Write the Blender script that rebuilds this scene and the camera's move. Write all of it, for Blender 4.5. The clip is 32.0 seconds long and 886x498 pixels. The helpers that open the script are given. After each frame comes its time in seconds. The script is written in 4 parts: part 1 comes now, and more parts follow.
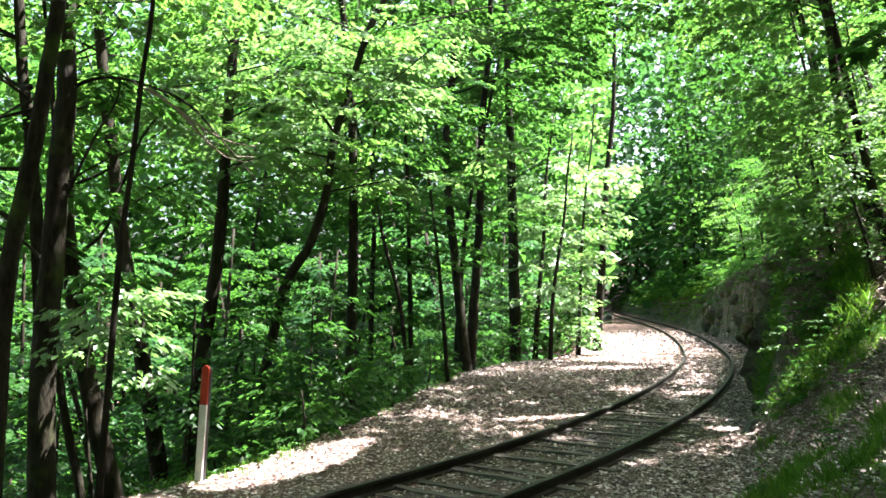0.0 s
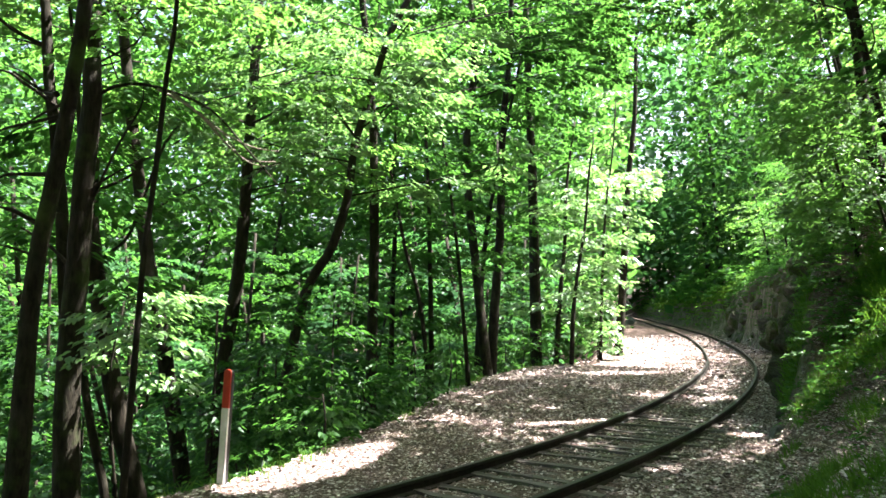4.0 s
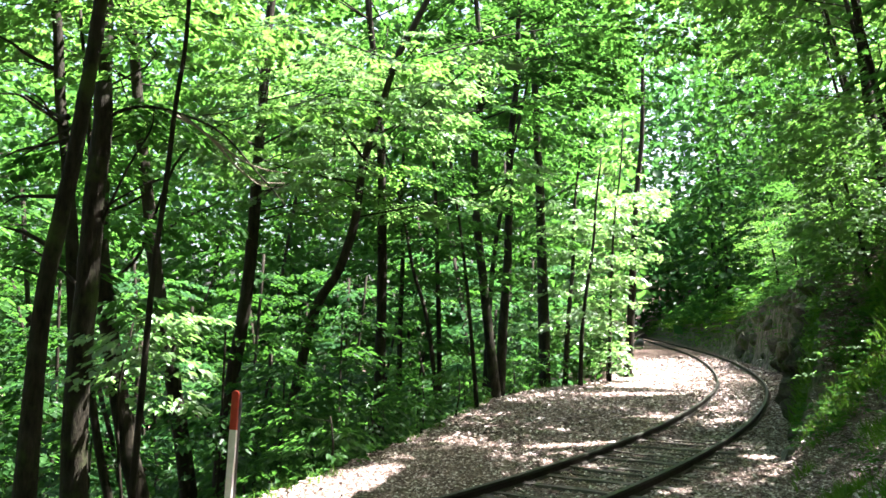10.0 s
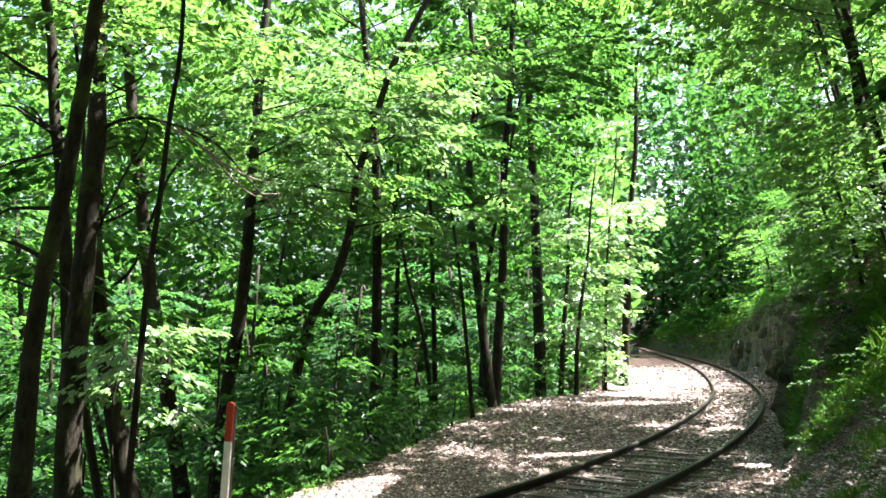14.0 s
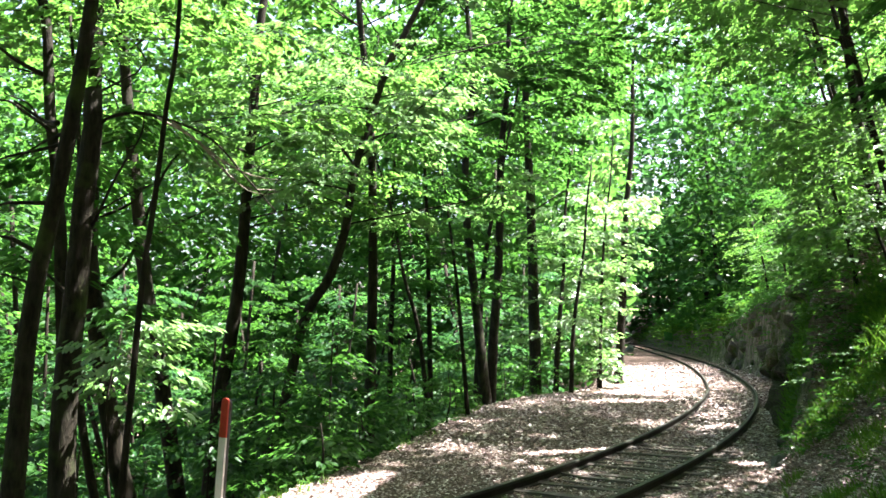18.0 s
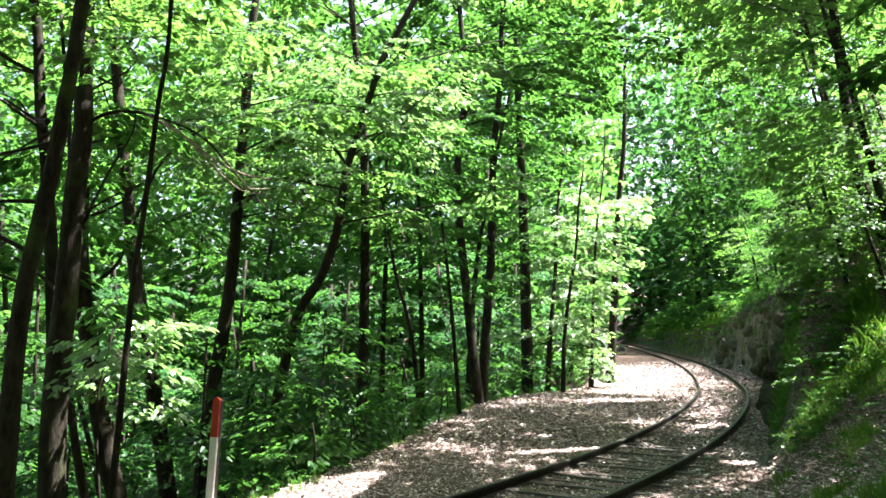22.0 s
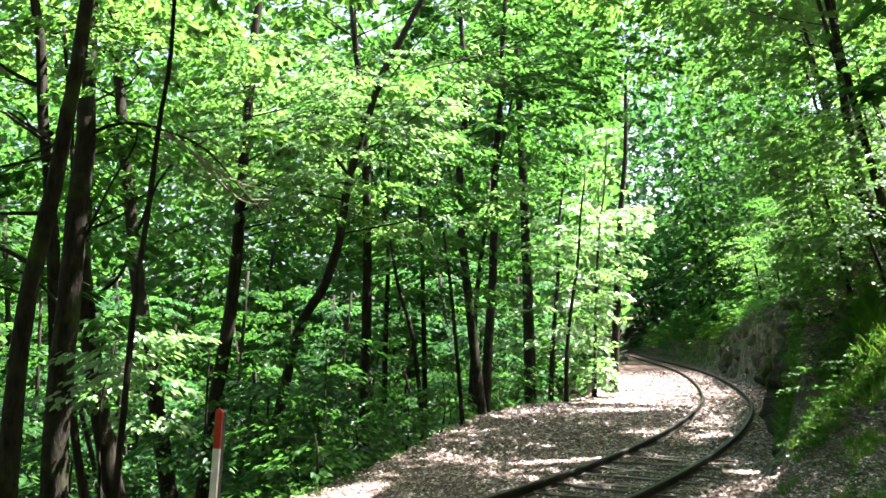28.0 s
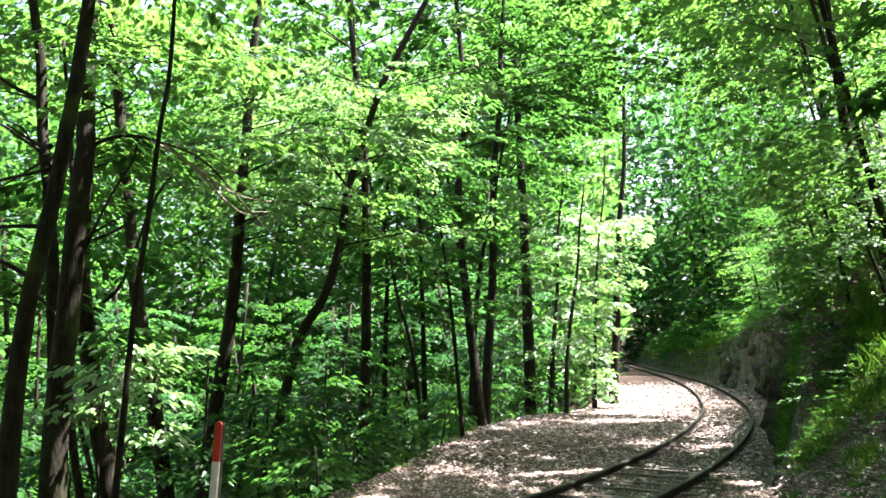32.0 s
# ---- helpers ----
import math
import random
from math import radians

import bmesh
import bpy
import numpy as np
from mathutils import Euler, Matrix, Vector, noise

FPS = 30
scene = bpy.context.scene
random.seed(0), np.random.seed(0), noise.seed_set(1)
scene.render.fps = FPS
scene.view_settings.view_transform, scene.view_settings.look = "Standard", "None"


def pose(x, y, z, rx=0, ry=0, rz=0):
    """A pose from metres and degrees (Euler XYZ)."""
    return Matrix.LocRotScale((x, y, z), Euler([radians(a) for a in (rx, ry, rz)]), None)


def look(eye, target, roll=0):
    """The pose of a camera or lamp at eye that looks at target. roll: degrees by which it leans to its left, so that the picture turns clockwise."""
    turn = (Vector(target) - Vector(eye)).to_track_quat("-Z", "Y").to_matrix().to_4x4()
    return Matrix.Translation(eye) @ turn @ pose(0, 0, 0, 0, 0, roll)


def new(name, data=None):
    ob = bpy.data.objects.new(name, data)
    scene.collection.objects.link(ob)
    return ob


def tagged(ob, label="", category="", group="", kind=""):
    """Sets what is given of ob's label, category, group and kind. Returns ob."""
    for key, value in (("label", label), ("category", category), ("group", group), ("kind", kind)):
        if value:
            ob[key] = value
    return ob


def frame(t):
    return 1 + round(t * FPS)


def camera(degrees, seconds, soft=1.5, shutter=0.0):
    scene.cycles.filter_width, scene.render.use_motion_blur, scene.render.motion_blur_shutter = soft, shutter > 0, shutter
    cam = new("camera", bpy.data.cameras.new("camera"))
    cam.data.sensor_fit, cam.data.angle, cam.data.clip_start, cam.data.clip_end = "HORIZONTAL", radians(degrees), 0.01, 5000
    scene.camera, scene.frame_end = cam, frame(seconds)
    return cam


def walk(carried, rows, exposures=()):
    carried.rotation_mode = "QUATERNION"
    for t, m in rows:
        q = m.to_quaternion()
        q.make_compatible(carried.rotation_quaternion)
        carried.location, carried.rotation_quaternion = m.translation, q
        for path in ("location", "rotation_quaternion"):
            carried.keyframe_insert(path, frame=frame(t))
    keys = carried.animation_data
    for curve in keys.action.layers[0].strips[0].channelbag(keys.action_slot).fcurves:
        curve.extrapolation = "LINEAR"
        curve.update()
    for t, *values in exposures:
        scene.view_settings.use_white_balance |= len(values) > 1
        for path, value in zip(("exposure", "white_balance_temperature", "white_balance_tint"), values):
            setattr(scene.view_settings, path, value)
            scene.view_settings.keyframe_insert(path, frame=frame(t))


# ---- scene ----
cam = camera(58.5, 32.0, soft=1.6)

# the camera stands on the bank beside the curve and turns a little in the hand
EYE = (0.0, 0.0, 1.975)
ROWS = [
    (0, 93.660, -0.000, -0.000), (0.5, 93.736, -0.010, 0.187), (1, 93.792, -0.030, 0.383), (1.5, 93.832, -0.053, 0.581),
    (2, 93.857, -0.081, 0.776), (2.5, 93.877, -0.105, 0.972), (3, 93.900, -0.113, 1.160), (3.5, 93.919, -0.101, 1.337),
    (5.5, 94.320, -0.110, 1.806), (6, 94.461, -0.098, 1.871), (6.5, 94.594, -0.098, 1.933), (7, 94.727, -0.102, 1.989),
    (7.5, 94.868, -0.113, 2.032), (8, 95.006, -0.113, 2.060), (8.5, 95.137, -0.102, 2.081), (9, 95.259, -0.099, 2.092),
    (9.5, 95.373, -0.080, 2.090), (10, 95.475, -0.026, 2.071), (10.5, 95.573, 0.048, 2.039), (11, 95.669, 0.115, 2.008),
    (11.5, 95.763, 0.168, 1.975), (12, 95.865, 0.220, 1.938), (12.5, 95.973, 0.264, 1.892), (13, 96.068, 0.280, 1.835),
    (13.5, 96.141, 0.283, 1.779), (14, 96.186, 0.289, 1.736), (14.5, 96.209, 0.297, 1.706), (16.5, 96.054, 0.212, 1.546),
    (17, 96.032, 0.150, 1.498), (17.5, 96.006, 0.080, 1.453), (18, 95.972, 0.019, 1.407), (18.5, 95.925, -0.012, 1.353),
    (19, 95.868, -0.024, 1.287), (19.5, 95.814, -0.012, 1.209), (20, 95.774, -0.003, 1.130), (20.5, 95.765, -0.017, 1.057),
    (21, 95.800, -0.023, 0.981), (21.5, 95.861, -0.021, 0.905), (22, 95.927, -0.016, 0.837), (22.5, 95.999, 0.013, 0.782),
    (23, 96.071, 0.070, 0.735), (23.5, 96.134, 0.129, 0.693), (24, 96.192, 0.166, 0.661), (24.5, 96.252, 0.188, 0.657),
    (25, 96.312, 0.199, 0.693), (25.5, 96.371, 0.205, 0.750), (27.5, 96.602, 0.195, 1.026), (28, 96.653, 0.235, 1.016),
    (28.5, 96.708, 0.281, 1.011), (29, 96.777, 0.327, 1.007), (29.5, 96.863, 0.369, 0.998), (30, 96.966, 0.393, 0.984),
    (30.5, 97.088, 0.391, 0.973), (31, 97.218, 0.388, 0.968), (31.5, 97.348, 0.412, 0.974), (32, 97.471, 0.465, 0.995),
]
walk(cam, [(t, pose(*EYE, rx, ry, rz)) for t, rx, ry, rz in ROWS],
     exposures=[(0.0, 3.66, 6500, 17), (32.0, 3.66, 6500, 17)])

# ---- light ----
SUN = Vector((0.47, 0.10, 0.88)).normalized()
world = bpy.data.worlds.new("world")
scene.world = world
world.use_nodes = True
_nt = world.node_tree
_sky = _nt.nodes.new("ShaderNodeTexSky")
_sky.sky_type, _sky.sun_disc = "NISHITA", False
_sky.sun_elevation = math.asin(SUN.z)
_sky.sun_rotation = math.atan2(SUN.x, SUN.y)
_sky.air_density, _sky.dust_density = 0.9, 6.0
_nt.nodes["Background"].inputs["Strength"].default_value = 0.06
_nt.links.new(_sky.outputs[0], _nt.nodes["Background"].inputs["Color"])
sun = new("sun", bpy.data.lights.new("sun", "SUN"))
sun.data.energy, sun.data.angle, sun.data.color = 5.0, radians(0.6), (1.0, 0.965, 0.90)
sun.matrix_world = look(SUN * 60, (0, 0, 0))


# ---- materials ----
def material(name):
    m = bpy.data.materials.new(name)
    m.use_nodes = True
    m.node_tree.nodes.clear()
    return m, m.node_tree


def node(nt, kind, **values):
    n = nt.nodes.new(kind)
    for key, value in values.items():
        n.inputs[key.replace("_", " ")].default_value = value
    return n


def noise_of(nt, scale, detail=4.0, rough=0.55, stretch=(1, 1, 1), coords="Object"):
    tc = nt.nodes.new("ShaderNodeTexCoord")
    mp = nt.nodes.new("ShaderNodeMapping")
    mp.inputs["Scale"].default_value = stretch
    n = node(nt, "ShaderNodeTexNoise", Scale=scale, Detail=detail, Roughness=rough)
    nt.links.new(tc.outputs[coords], mp.inputs["Vector"])
    nt.links.new(mp.outputs[0], n.inputs["Vector"])
    return n.outputs["Fac"]


def ramp(nt, fac, *stops):
    r = nt.nodes.new("ShaderNodeValToRGB")
    e = r.color_ramp.elements
    while len(e) < len(stops):
        e.new(0.5)
    for el, (at, colour) in zip(e, stops):
        el.position, el.color = at, (*colour, 1)
    nt.links.new(fac, r.inputs["Fac"])
    return r.outputs["Color"]


def mixed(nt, fac, a, b, blend="MIX"):
    m = nt.nodes.new("ShaderNodeMix")
    m.data_type, m.blend_type = "RGBA", blend
    if isinstance(fac, float):
        m.inputs[0].default_value = fac
    else:
        nt.links.new(fac, m.inputs[0])
    for slot, c in ((6, a), (7, b)):
        if isinstance(c, tuple):
            m.inputs[slot].default_value = (*c, 1)
        else:
            nt.links.new(c, m.inputs[slot])
    return m.outputs[2]


def steps(nt, fac, lo, hi):
    r = nt.nodes.new("ShaderNodeMapRange")
    r.inputs[1].default_value, r.inputs[2].default_value = lo, hi
    nt.links.new(fac, r.inputs[0])
    return r.outputs[0]


def surface(nt, colour, rough=0.8, metal=0.0, bump=None, strength=0.5, distance=0.02, specular=0.3):
    b = node(nt, "ShaderNodeBsdfPrincipled", Roughness=rough, Metallic=metal)
    b.inputs["Specular IOR Level"].default_value = specular
    if isinstance(colour, tuple):
        b.inputs["Base Color"].default_value = (*colour, 1)
    else:
        nt.links.new(colour, b.inputs["Base Color"])
    if bump is not None:
        bp = node(nt, "ShaderNodeBump", Strength=strength, Distance=distance)
        nt.links.new(bump, bp.inputs["Height"])
        nt.links.new(bp.outputs[0], b.inputs["Normal"])
    out = nt.nodes.new("ShaderNodeOutputMaterial")
    nt.links.new(b.outputs[0], out.inputs["Surface"])


def leaf_material(name, dark, light, glow, gloss=0.036, through_share=0.5):
    """Thin leaf: reflects, lets light through, and has a waxy sheen."""
    m, nt = material(name)
    g = nt.nodes.new("ShaderNodeNewGeometry")
    rnd = g.outputs["Random Per Island"]
    patch = noise_of(nt, 0.7, 2.0)
    c = ramp(nt, rnd, (0.0, dark), (0.75, light), (1.0, tuple(v * 1.25 for v in light)))
    c = mixed(nt, steps(nt, patch, 0.35, 0.65), c, mixed(nt, 0.5, c, dark))
    d = nt.nodes.new("ShaderNodeBsdfDiffuse")
    nt.links.new(c, d.inputs["Color"])
    tr = nt.nodes.new("ShaderNodeBsdfTranslucent")
    nt.links.new(ramp(nt, rnd, (0.0, tuple(v * 0.7 for v in glow)), (1.0, glow)), tr.inputs["Color"])
    ms = nt.nodes.new("ShaderNodeMixShader")
    ms.inputs[0].default_value = through_share
    nt.links.new(d.outputs[0], ms.inputs[1])
    nt.links.new(tr.outputs[0], ms.inputs[2])
    gl = node(nt, "ShaderNodeBsdfGlossy", Roughness=0.42)
    gl.inputs["Color"].default_value = (0.9, 0.95, 1.0, 1)
    m2 = nt.nodes.new("ShaderNodeMixShader")
    m2.inputs[0].default_value = gloss
    nt.links.new(ms.outputs[0], m2.inputs[1])
    nt.links.new(gl.outputs[0], m2.inputs[2])
    out = nt.nodes.new("ShaderNodeOutputMaterial")
    nt.links.new(m2.outputs[0], out.inputs["Surface"])
    return m


LEAF = leaf_material("beech leaf", (0.011, 0.044, 0.008), (0.026, 0.082, 0.016), (0.082, 0.245, 0.036), gloss=0.012)
LEAF_LIGHT = leaf_material("young maple leaf", (0.023, 0.070, 0.012), (0.050, 0.122, 0.027), (0.134, 0.320, 0.050), gloss=0.04, through_share=0.55)
# lit copy for crowns in sun: the sun's brightness is put into the colour
LEAF_SUNLIT = leaf_material("sun-brightened leaf", (0.036, 0.098, 0.016), (0.078, 0.180, 0.042), (0.190, 0.390, 0.095), gloss=0.07, through_share=0.5)
# darker copy for foliage deep in the wood: shade is put into the colour
LEAF_SHADED = leaf_material("shade-darkened green leaf", (0.0075, 0.036, 0.006), (0.017, 0.061, 0.010), (0.046, 0.148, 0.020), gloss=0.012)
LEAF_COOL = leaf_material("bluish green leaf", (0.012, 0.048, 0.015), (0.023, 0.072, 0.024), (0.058, 0.19, 0.042), gloss=0.009)
GRASS = leaf_material("grass blade", (0.040, 0.11, 0.011), (0.085, 0.20, 0.022), (0.15, 0.33, 0.028), gloss=0.015, through_share=0.3)


def bark_material(name, dark, light, moss=0.0):
    m, nt = material(name)
    n1 = noise_of(nt, 20.0, 6.0, 0.7, (1, 1, 0.25))
    n2 = noise_of(nt, 1.3, 3.0)
    c = ramp(nt, n1, (0.36, dark), (0.66, light))
    c = mixed(nt, steps(nt, n2, 0.52, 0.72), c, mixed(nt, 0.55, c, (0.045, 0.047, 0.036)))
    if moss:
        c = mixed(nt, steps(nt, noise_of(nt, 2.2, 4.0), 0.62 - moss, 0.72), c, (0.035, 0.055, 0.015))
    surface(nt, c, 0.9, bump=n1, strength=0.9, distance=0.03, specular=0.15)
    return m


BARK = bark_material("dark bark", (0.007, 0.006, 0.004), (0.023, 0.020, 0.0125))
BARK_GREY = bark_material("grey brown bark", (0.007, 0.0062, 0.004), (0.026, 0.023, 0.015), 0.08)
BARK_DEAD = bark_material("bleached dead wood", (0.12, 0.10, 0.08), (0.32, 0.28, 0.23))


def ground_material():
    m, nt = material("leaf litter and soil")
    fine = noise_of(nt, 26.0, 6.0, 0.7)
    mid = noise_of(nt, 5.0, 4.0)
    broad = noise_of(nt, 0.5, 3.0)
    c = ramp(nt, fine, (0.30, (0.030, 0.020, 0.016)), (0.50, (0.11, 0.078, 0.066)), (0.70, (0.36, 0.28, 0.25)))
    c = mixed(nt, steps(nt, mid, 0.45, 0.70), c, (0.075, 0.055, 0.042))
    c = mixed(nt, steps(nt, broad, 0.56, 0.74), c, mixed(nt, 0.5, c, (0.055, 0.065, 0.025)))
    g = nt.nodes.new("ShaderNodeNewGeometry")
    split = nt.nodes.new("ShaderNodeSeparateXYZ")
    nt.links.new(g.outputs["True Normal"], split.inputs[0])
    stone = ramp(nt, noise_of(nt, 4.0, 8.0, 0.7, (1, 1, 0.5)), (0.40, (0.026, 0.023, 0.019)), (0.62, (0.19, 0.172, 0.145)))
    stone = mixed(nt, steps(nt, noise_of(nt, 2.3, 5.0, 0.7), 0.50, 0.62), stone, (0.040, 0.072, 0.015))
    c = mixed(nt, steps(nt, split.outputs["Z"], 0.56, 0.40), c, stone)
    surface(nt, c, 0.95, bump=fine, strength=0.7, distance=0.03, specular=0.1)
    return m


GROUND = ground_material()


def litter_material():
    m, nt = material("dry fallen leaf")
    g = nt.nodes.new("ShaderNodeNewGeometry")
    c = ramp(nt, g.outputs["Random Per Island"], (0.0, (0.026, 0.017, 0.013)), (0.35, (0.120, 0.084, 0.072)),
             (0.66, (0.30, 0.238, 0.215)), (0.86, (0.54, 0.48, 0.45)), (1.0, (0.68, 0.64, 0.62)))
    surface(nt, c, 0.75, bump=noise_of(nt, 60.0), strength=0.3, distance=0.004, specular=0.25)
    return m


LITTER = litter_material()


def simple(name, dark, light, scale, rough=0.8, metal=0.0, strength=0.4, distance=0.01, stretch=(1, 1, 1), specular=0.3):
    m, nt = material(name)
    n1 = noise_of(nt, scale, 6.0, 0.65, stretch)
    info = nt.nodes.new("ShaderNodeObjectInfo")
    c = ramp(nt, n1, (0.32, dark), (0.68, light))
    c = mixed(nt, steps(nt, noise_of(nt, scale * 0.15, 3.0), 0.4, 0.7), c, mixed(nt, 0.6, c, dark))
    shade = nt.nodes.new("ShaderNodeMapRange")
    shade.inputs[3].default_value, shade.inputs[4].default_value = 0.7, 1.2
    nt.links.new(info.outputs["Random"], shade.inputs[0])
    hsv = nt.nodes.new("ShaderNodeHueSaturation")
    nt.links.new(shade.outputs[0], hsv.inputs["Value"])
    nt.links.new(c, hsv.inputs["Color"])
    surface(nt, hsv.outputs[0], rough, metal, n1, strength, distance, specular)
    return m


def rock_material():
    m, nt = material("mossy grey rock")
    n1 = noise_of(nt, 3.0, 8.0, 0.7, coords="Object")
    c = ramp(nt, n1, (0.35, (0.035, 0.033, 0.028)), (0.7, (0.15, 0.14, 0.12)))
    c = mixed(nt, steps(nt, noise_of(nt, 1.4, 5.0, 0.7), 0.42, 0.58), c, (0.030, 0.050, 0.012))
    surface(nt, c, 0.95, bump=n1, strength=1.0, distance=0.10, specular=0.15)
    return m


ROCK = rock_material()
ROCK_PALE = simple("pale grey stone", (0.10, 0.105, 0.10), (0.26, 0.265, 0.25), 5.0, 0.9, strength=0.9, distance=0.04)
SLEEPER = simple("weathered sleeper wood", (0.05, 0.045, 0.041), (0.20, 0.18, 0.165), 6.0, 0.9, strength=0.8, stretch=(0.2, 1, 1))
RUST = simple("rusty rail side", (0.010, 0.009, 0.006), (0.028, 0.023, 0.016), 14.0, 0.8, 0.2)
STEEL = simple("dull rail head", (0.012, 0.014, 0.010), (0.032, 0.034, 0.026), 10.0, 0.6, 0.3, strength=0.1)
WHITE = simple("weathered white paint", (0.52, 0.52, 0.50), (0.78, 0.78, 0.76), 12.0, 0.55, strength=0.15)
RED = simple("faded red paint", (0.26, 0.022, 0.010), (0.38, 0.038, 0.016), 10.0, 0.45, strength=0.15)
BLACK = simple("dark steel backing", (0.012, 0.012, 0.012), (0.03, 0.03, 0.03), 10.0, 0.6)


# ---- mesh tools ----
def mesh_of(name, verts, faces, smooth=False):
    me = bpy.data.meshes.new(name)
    me.from_pydata([tuple(v) for v in verts], [], faces)
    if smooth:
        me.shade_smooth()
    return me


def fast_mesh(name, verts, tris):
    """A mesh of triangles from number arrays."""
    me = bpy.data.meshes.new(name)
    nv, nf = len(verts), len(tris)
    me.vertices.add(nv)
    me.vertices.foreach_set("co", np.ascontiguousarray(verts, dtype=np.float32).ravel())
    me.loops.add(nf * 3)
    me.loops.foreach_set("vertex_index", np.ascontiguousarray(tris, dtype=np.int32).ravel())
    me.polygons.add(nf)
    me.polygons.foreach_set("loop_start", np.arange(0, nf * 3, 3, dtype=np.int32))
    me.update(calc_edges=True)
    return me


def part(name, me, mat, parent=None, label=""):
    """Links a mesh, or a bmesh, as one object under a thing or a part."""
    if isinstance(me, bmesh.types.BMesh):
        bm, me = me, bpy.data.meshes.new(name)
        bm.to_mesh(me)
        bm.free()
    if not me.materials:
        me.materials.append(mat)
    ob = new(name, me)
    ob.parent = parent
    return tagged(ob, label)


def thing(name, at=(0, 0, 0), label="", category="", group="", kind=""):
    ob = new(name)
    ob.location = at
    ob.empty_display_size = 0.2
    return tagged(ob, label, category, group, kind)


def smooth_path(points, per=4):
    p = np.array(points, float)
    q = np.vstack([2 * p[0] - p[1], p, 2 * p[-1] - p[-2]])
    out = []
    for i in range(1, len(q) - 2):
        for k in range(per):
            t = k / per
            out.append(0.5 * (2 * q[i] + (q[i + 1] - q[i - 1]) * t + (2 * q[i - 1] - 5 * q[i] + 4 * q[i + 1] - q[i + 2]) * t * t
                              + (3 * q[i] - q[i - 1] - 3 * q[i + 1] + q[i + 2]) * t ** 3))
    out.append(p[-1])
    return np.array(out)


def tube(points, radii, sides=10, rough=0.06, seed=0, per=4):
    """Verts and faces of a tapered, slightly knotty limb along a smooth path."""
    path = smooth_path(points, per)
    n = len(path)
    r = np.interp(np.linspace(0, 1, n), np.linspace(0, 1, len(radii)), radii)
    rng = np.random.default_rng(seed)
    tang = np.gradient(path, axis=0)
    tang /= np.linalg.norm(tang, axis=1)[:, None] + 1e-9
    ref = np.array([1.0, 0, 0]) if abs(tang[0][0]) < 0.8 else np.array([0, 1.0, 0])
    verts, ang = [], np.arange(sides) * 2 * math.pi / sides
    ridge = 1 + rough * rng.normal(size=sides)
    for i in range(n):
        a = np.cross(tang[i], ref)
        a /= np.linalg.norm(a)
        b = np.cross(tang[i], a)
        rr = r[i] * ridge * (1 + rough * 0.6 * rng.normal(size=sides))
        verts.append(path[i] + np.outer(np.cos(ang) * rr, a) + np.outer(np.sin(ang) * rr, b))
    verts = np.vstack([*verts, path[0], path[-1]])
    faces = [(i * sides + j, i * sides + (j + 1) % sides, (i + 1) * sides + (j + 1) % sides, (i + 1) * sides + j)
             for i in range(n - 1) for j in range(sides)]
    faces += [(n * sides, (j + 1) % sides, j) for j in range(sides)]
    faces += [(n * sides + 1, (n - 1) * sides + j, (n - 1) * sides + (j + 1) % sides) for j in range(sides)]
    return verts, faces


def joined(pieces):
    verts, faces, k = [], [], 0
    for v, f in pieces:
        verts.append(v)
        faces += [tuple(i + k for i in q) for q in f]
        k += len(v)
    return np.vstack(verts), faces


def unit(v):
    return v / (np.linalg.norm(v, axis=1)[:, None] + 1e-9)


def shaped_leaves(name, at, along, normal, size, width, template, tris):
    """Leaves of one outline: template rows are (along, across, lift) in leaf lengths."""
    along = unit(along)
    side = unit(np.cross(normal, along))
    up = np.cross(along, side)
    t = np.asarray(template, float)
    v = (at[:, None] + along[:, None] * (t[None, :, 0:1] * size[:, None, None])
         + side[:, None] * (t[None, :, 1:2] * (size * width)[:, None, None])
         + up[:, None] * (t[None, :, 2:3] * size[:, None, None]))
    k = len(t)
    f = (np.arange(len(at)) * k)[:, None, None] + np.asarray(tris)[None]
    return fast_mesh(name, v.reshape(-1, 3), f.reshape(-1, 3))


OVAL = ([(0, 0, 0), (0.45, 0.5, 0.08), (1, 0, -0.10), (0.45, -0.5, 0.08)], [(0, 2, 1), (0, 3, 2)])
POINTED = ([(0, 0, 0), (0.28, 0.36, 0.06), (0.62, 0.30, 0.03), (1, 0, -0.12), (0.62, -0.30, 0.03), (0.28, -0.36, 0.06)],
           [(0, 3, 2), (0, 2, 1), (0, 4, 3), (0, 5, 4)])
MAPLE = ([(0, 0, 0), (0.08, 0.42, 0.02), (0.34, 0.30, 0.04), (0.48, 0.62, -0.04), (0.58, 0.24, 0.04), (1.0, 0, -0.10),
          (0.58, -0.24, 0.04), (0.48, -0.62, -0.04), (0.34, -0.30, 0.04), (0.08, -0.42, 0.02)],
         [(0, 2, 1), (0, 4, 2), (2, 4, 3), (0, 5, 4), (0, 6, 5), (0, 8, 6), (8, 7, 6), (0, 9, 8)])

# ---- plan of the line: curvature along the track ----
S_NODES = [-16, -3, 5, 12, 18, 24, 32, 45, 70, 120, 190]
S_CURVE = [-0.010, -0.0233, -0.0182, -0.0098, -0.0131, -0.0056, -0.0030, -0.0037, 0.0007, -0.0012, -0.016]
GAUGE = 1.435
TRACK_S = np.arange(-16, 190.01, 0.1)
_k = np.interp(TRACK_S, S_NODES, S_CURVE)
_i0 = 130
_a = np.cumsum(_k * 0.1)
TRACK_A = _a - _a[_i0] + 0.653
TRACK_X = np.cumsum(np.sin(TRACK_A) * 0.1)
TRACK_X += -0.434 - TRACK_X[_i0]
TRACK_Y = np.cumsum(np.cos(TRACK_A) * 0.1)
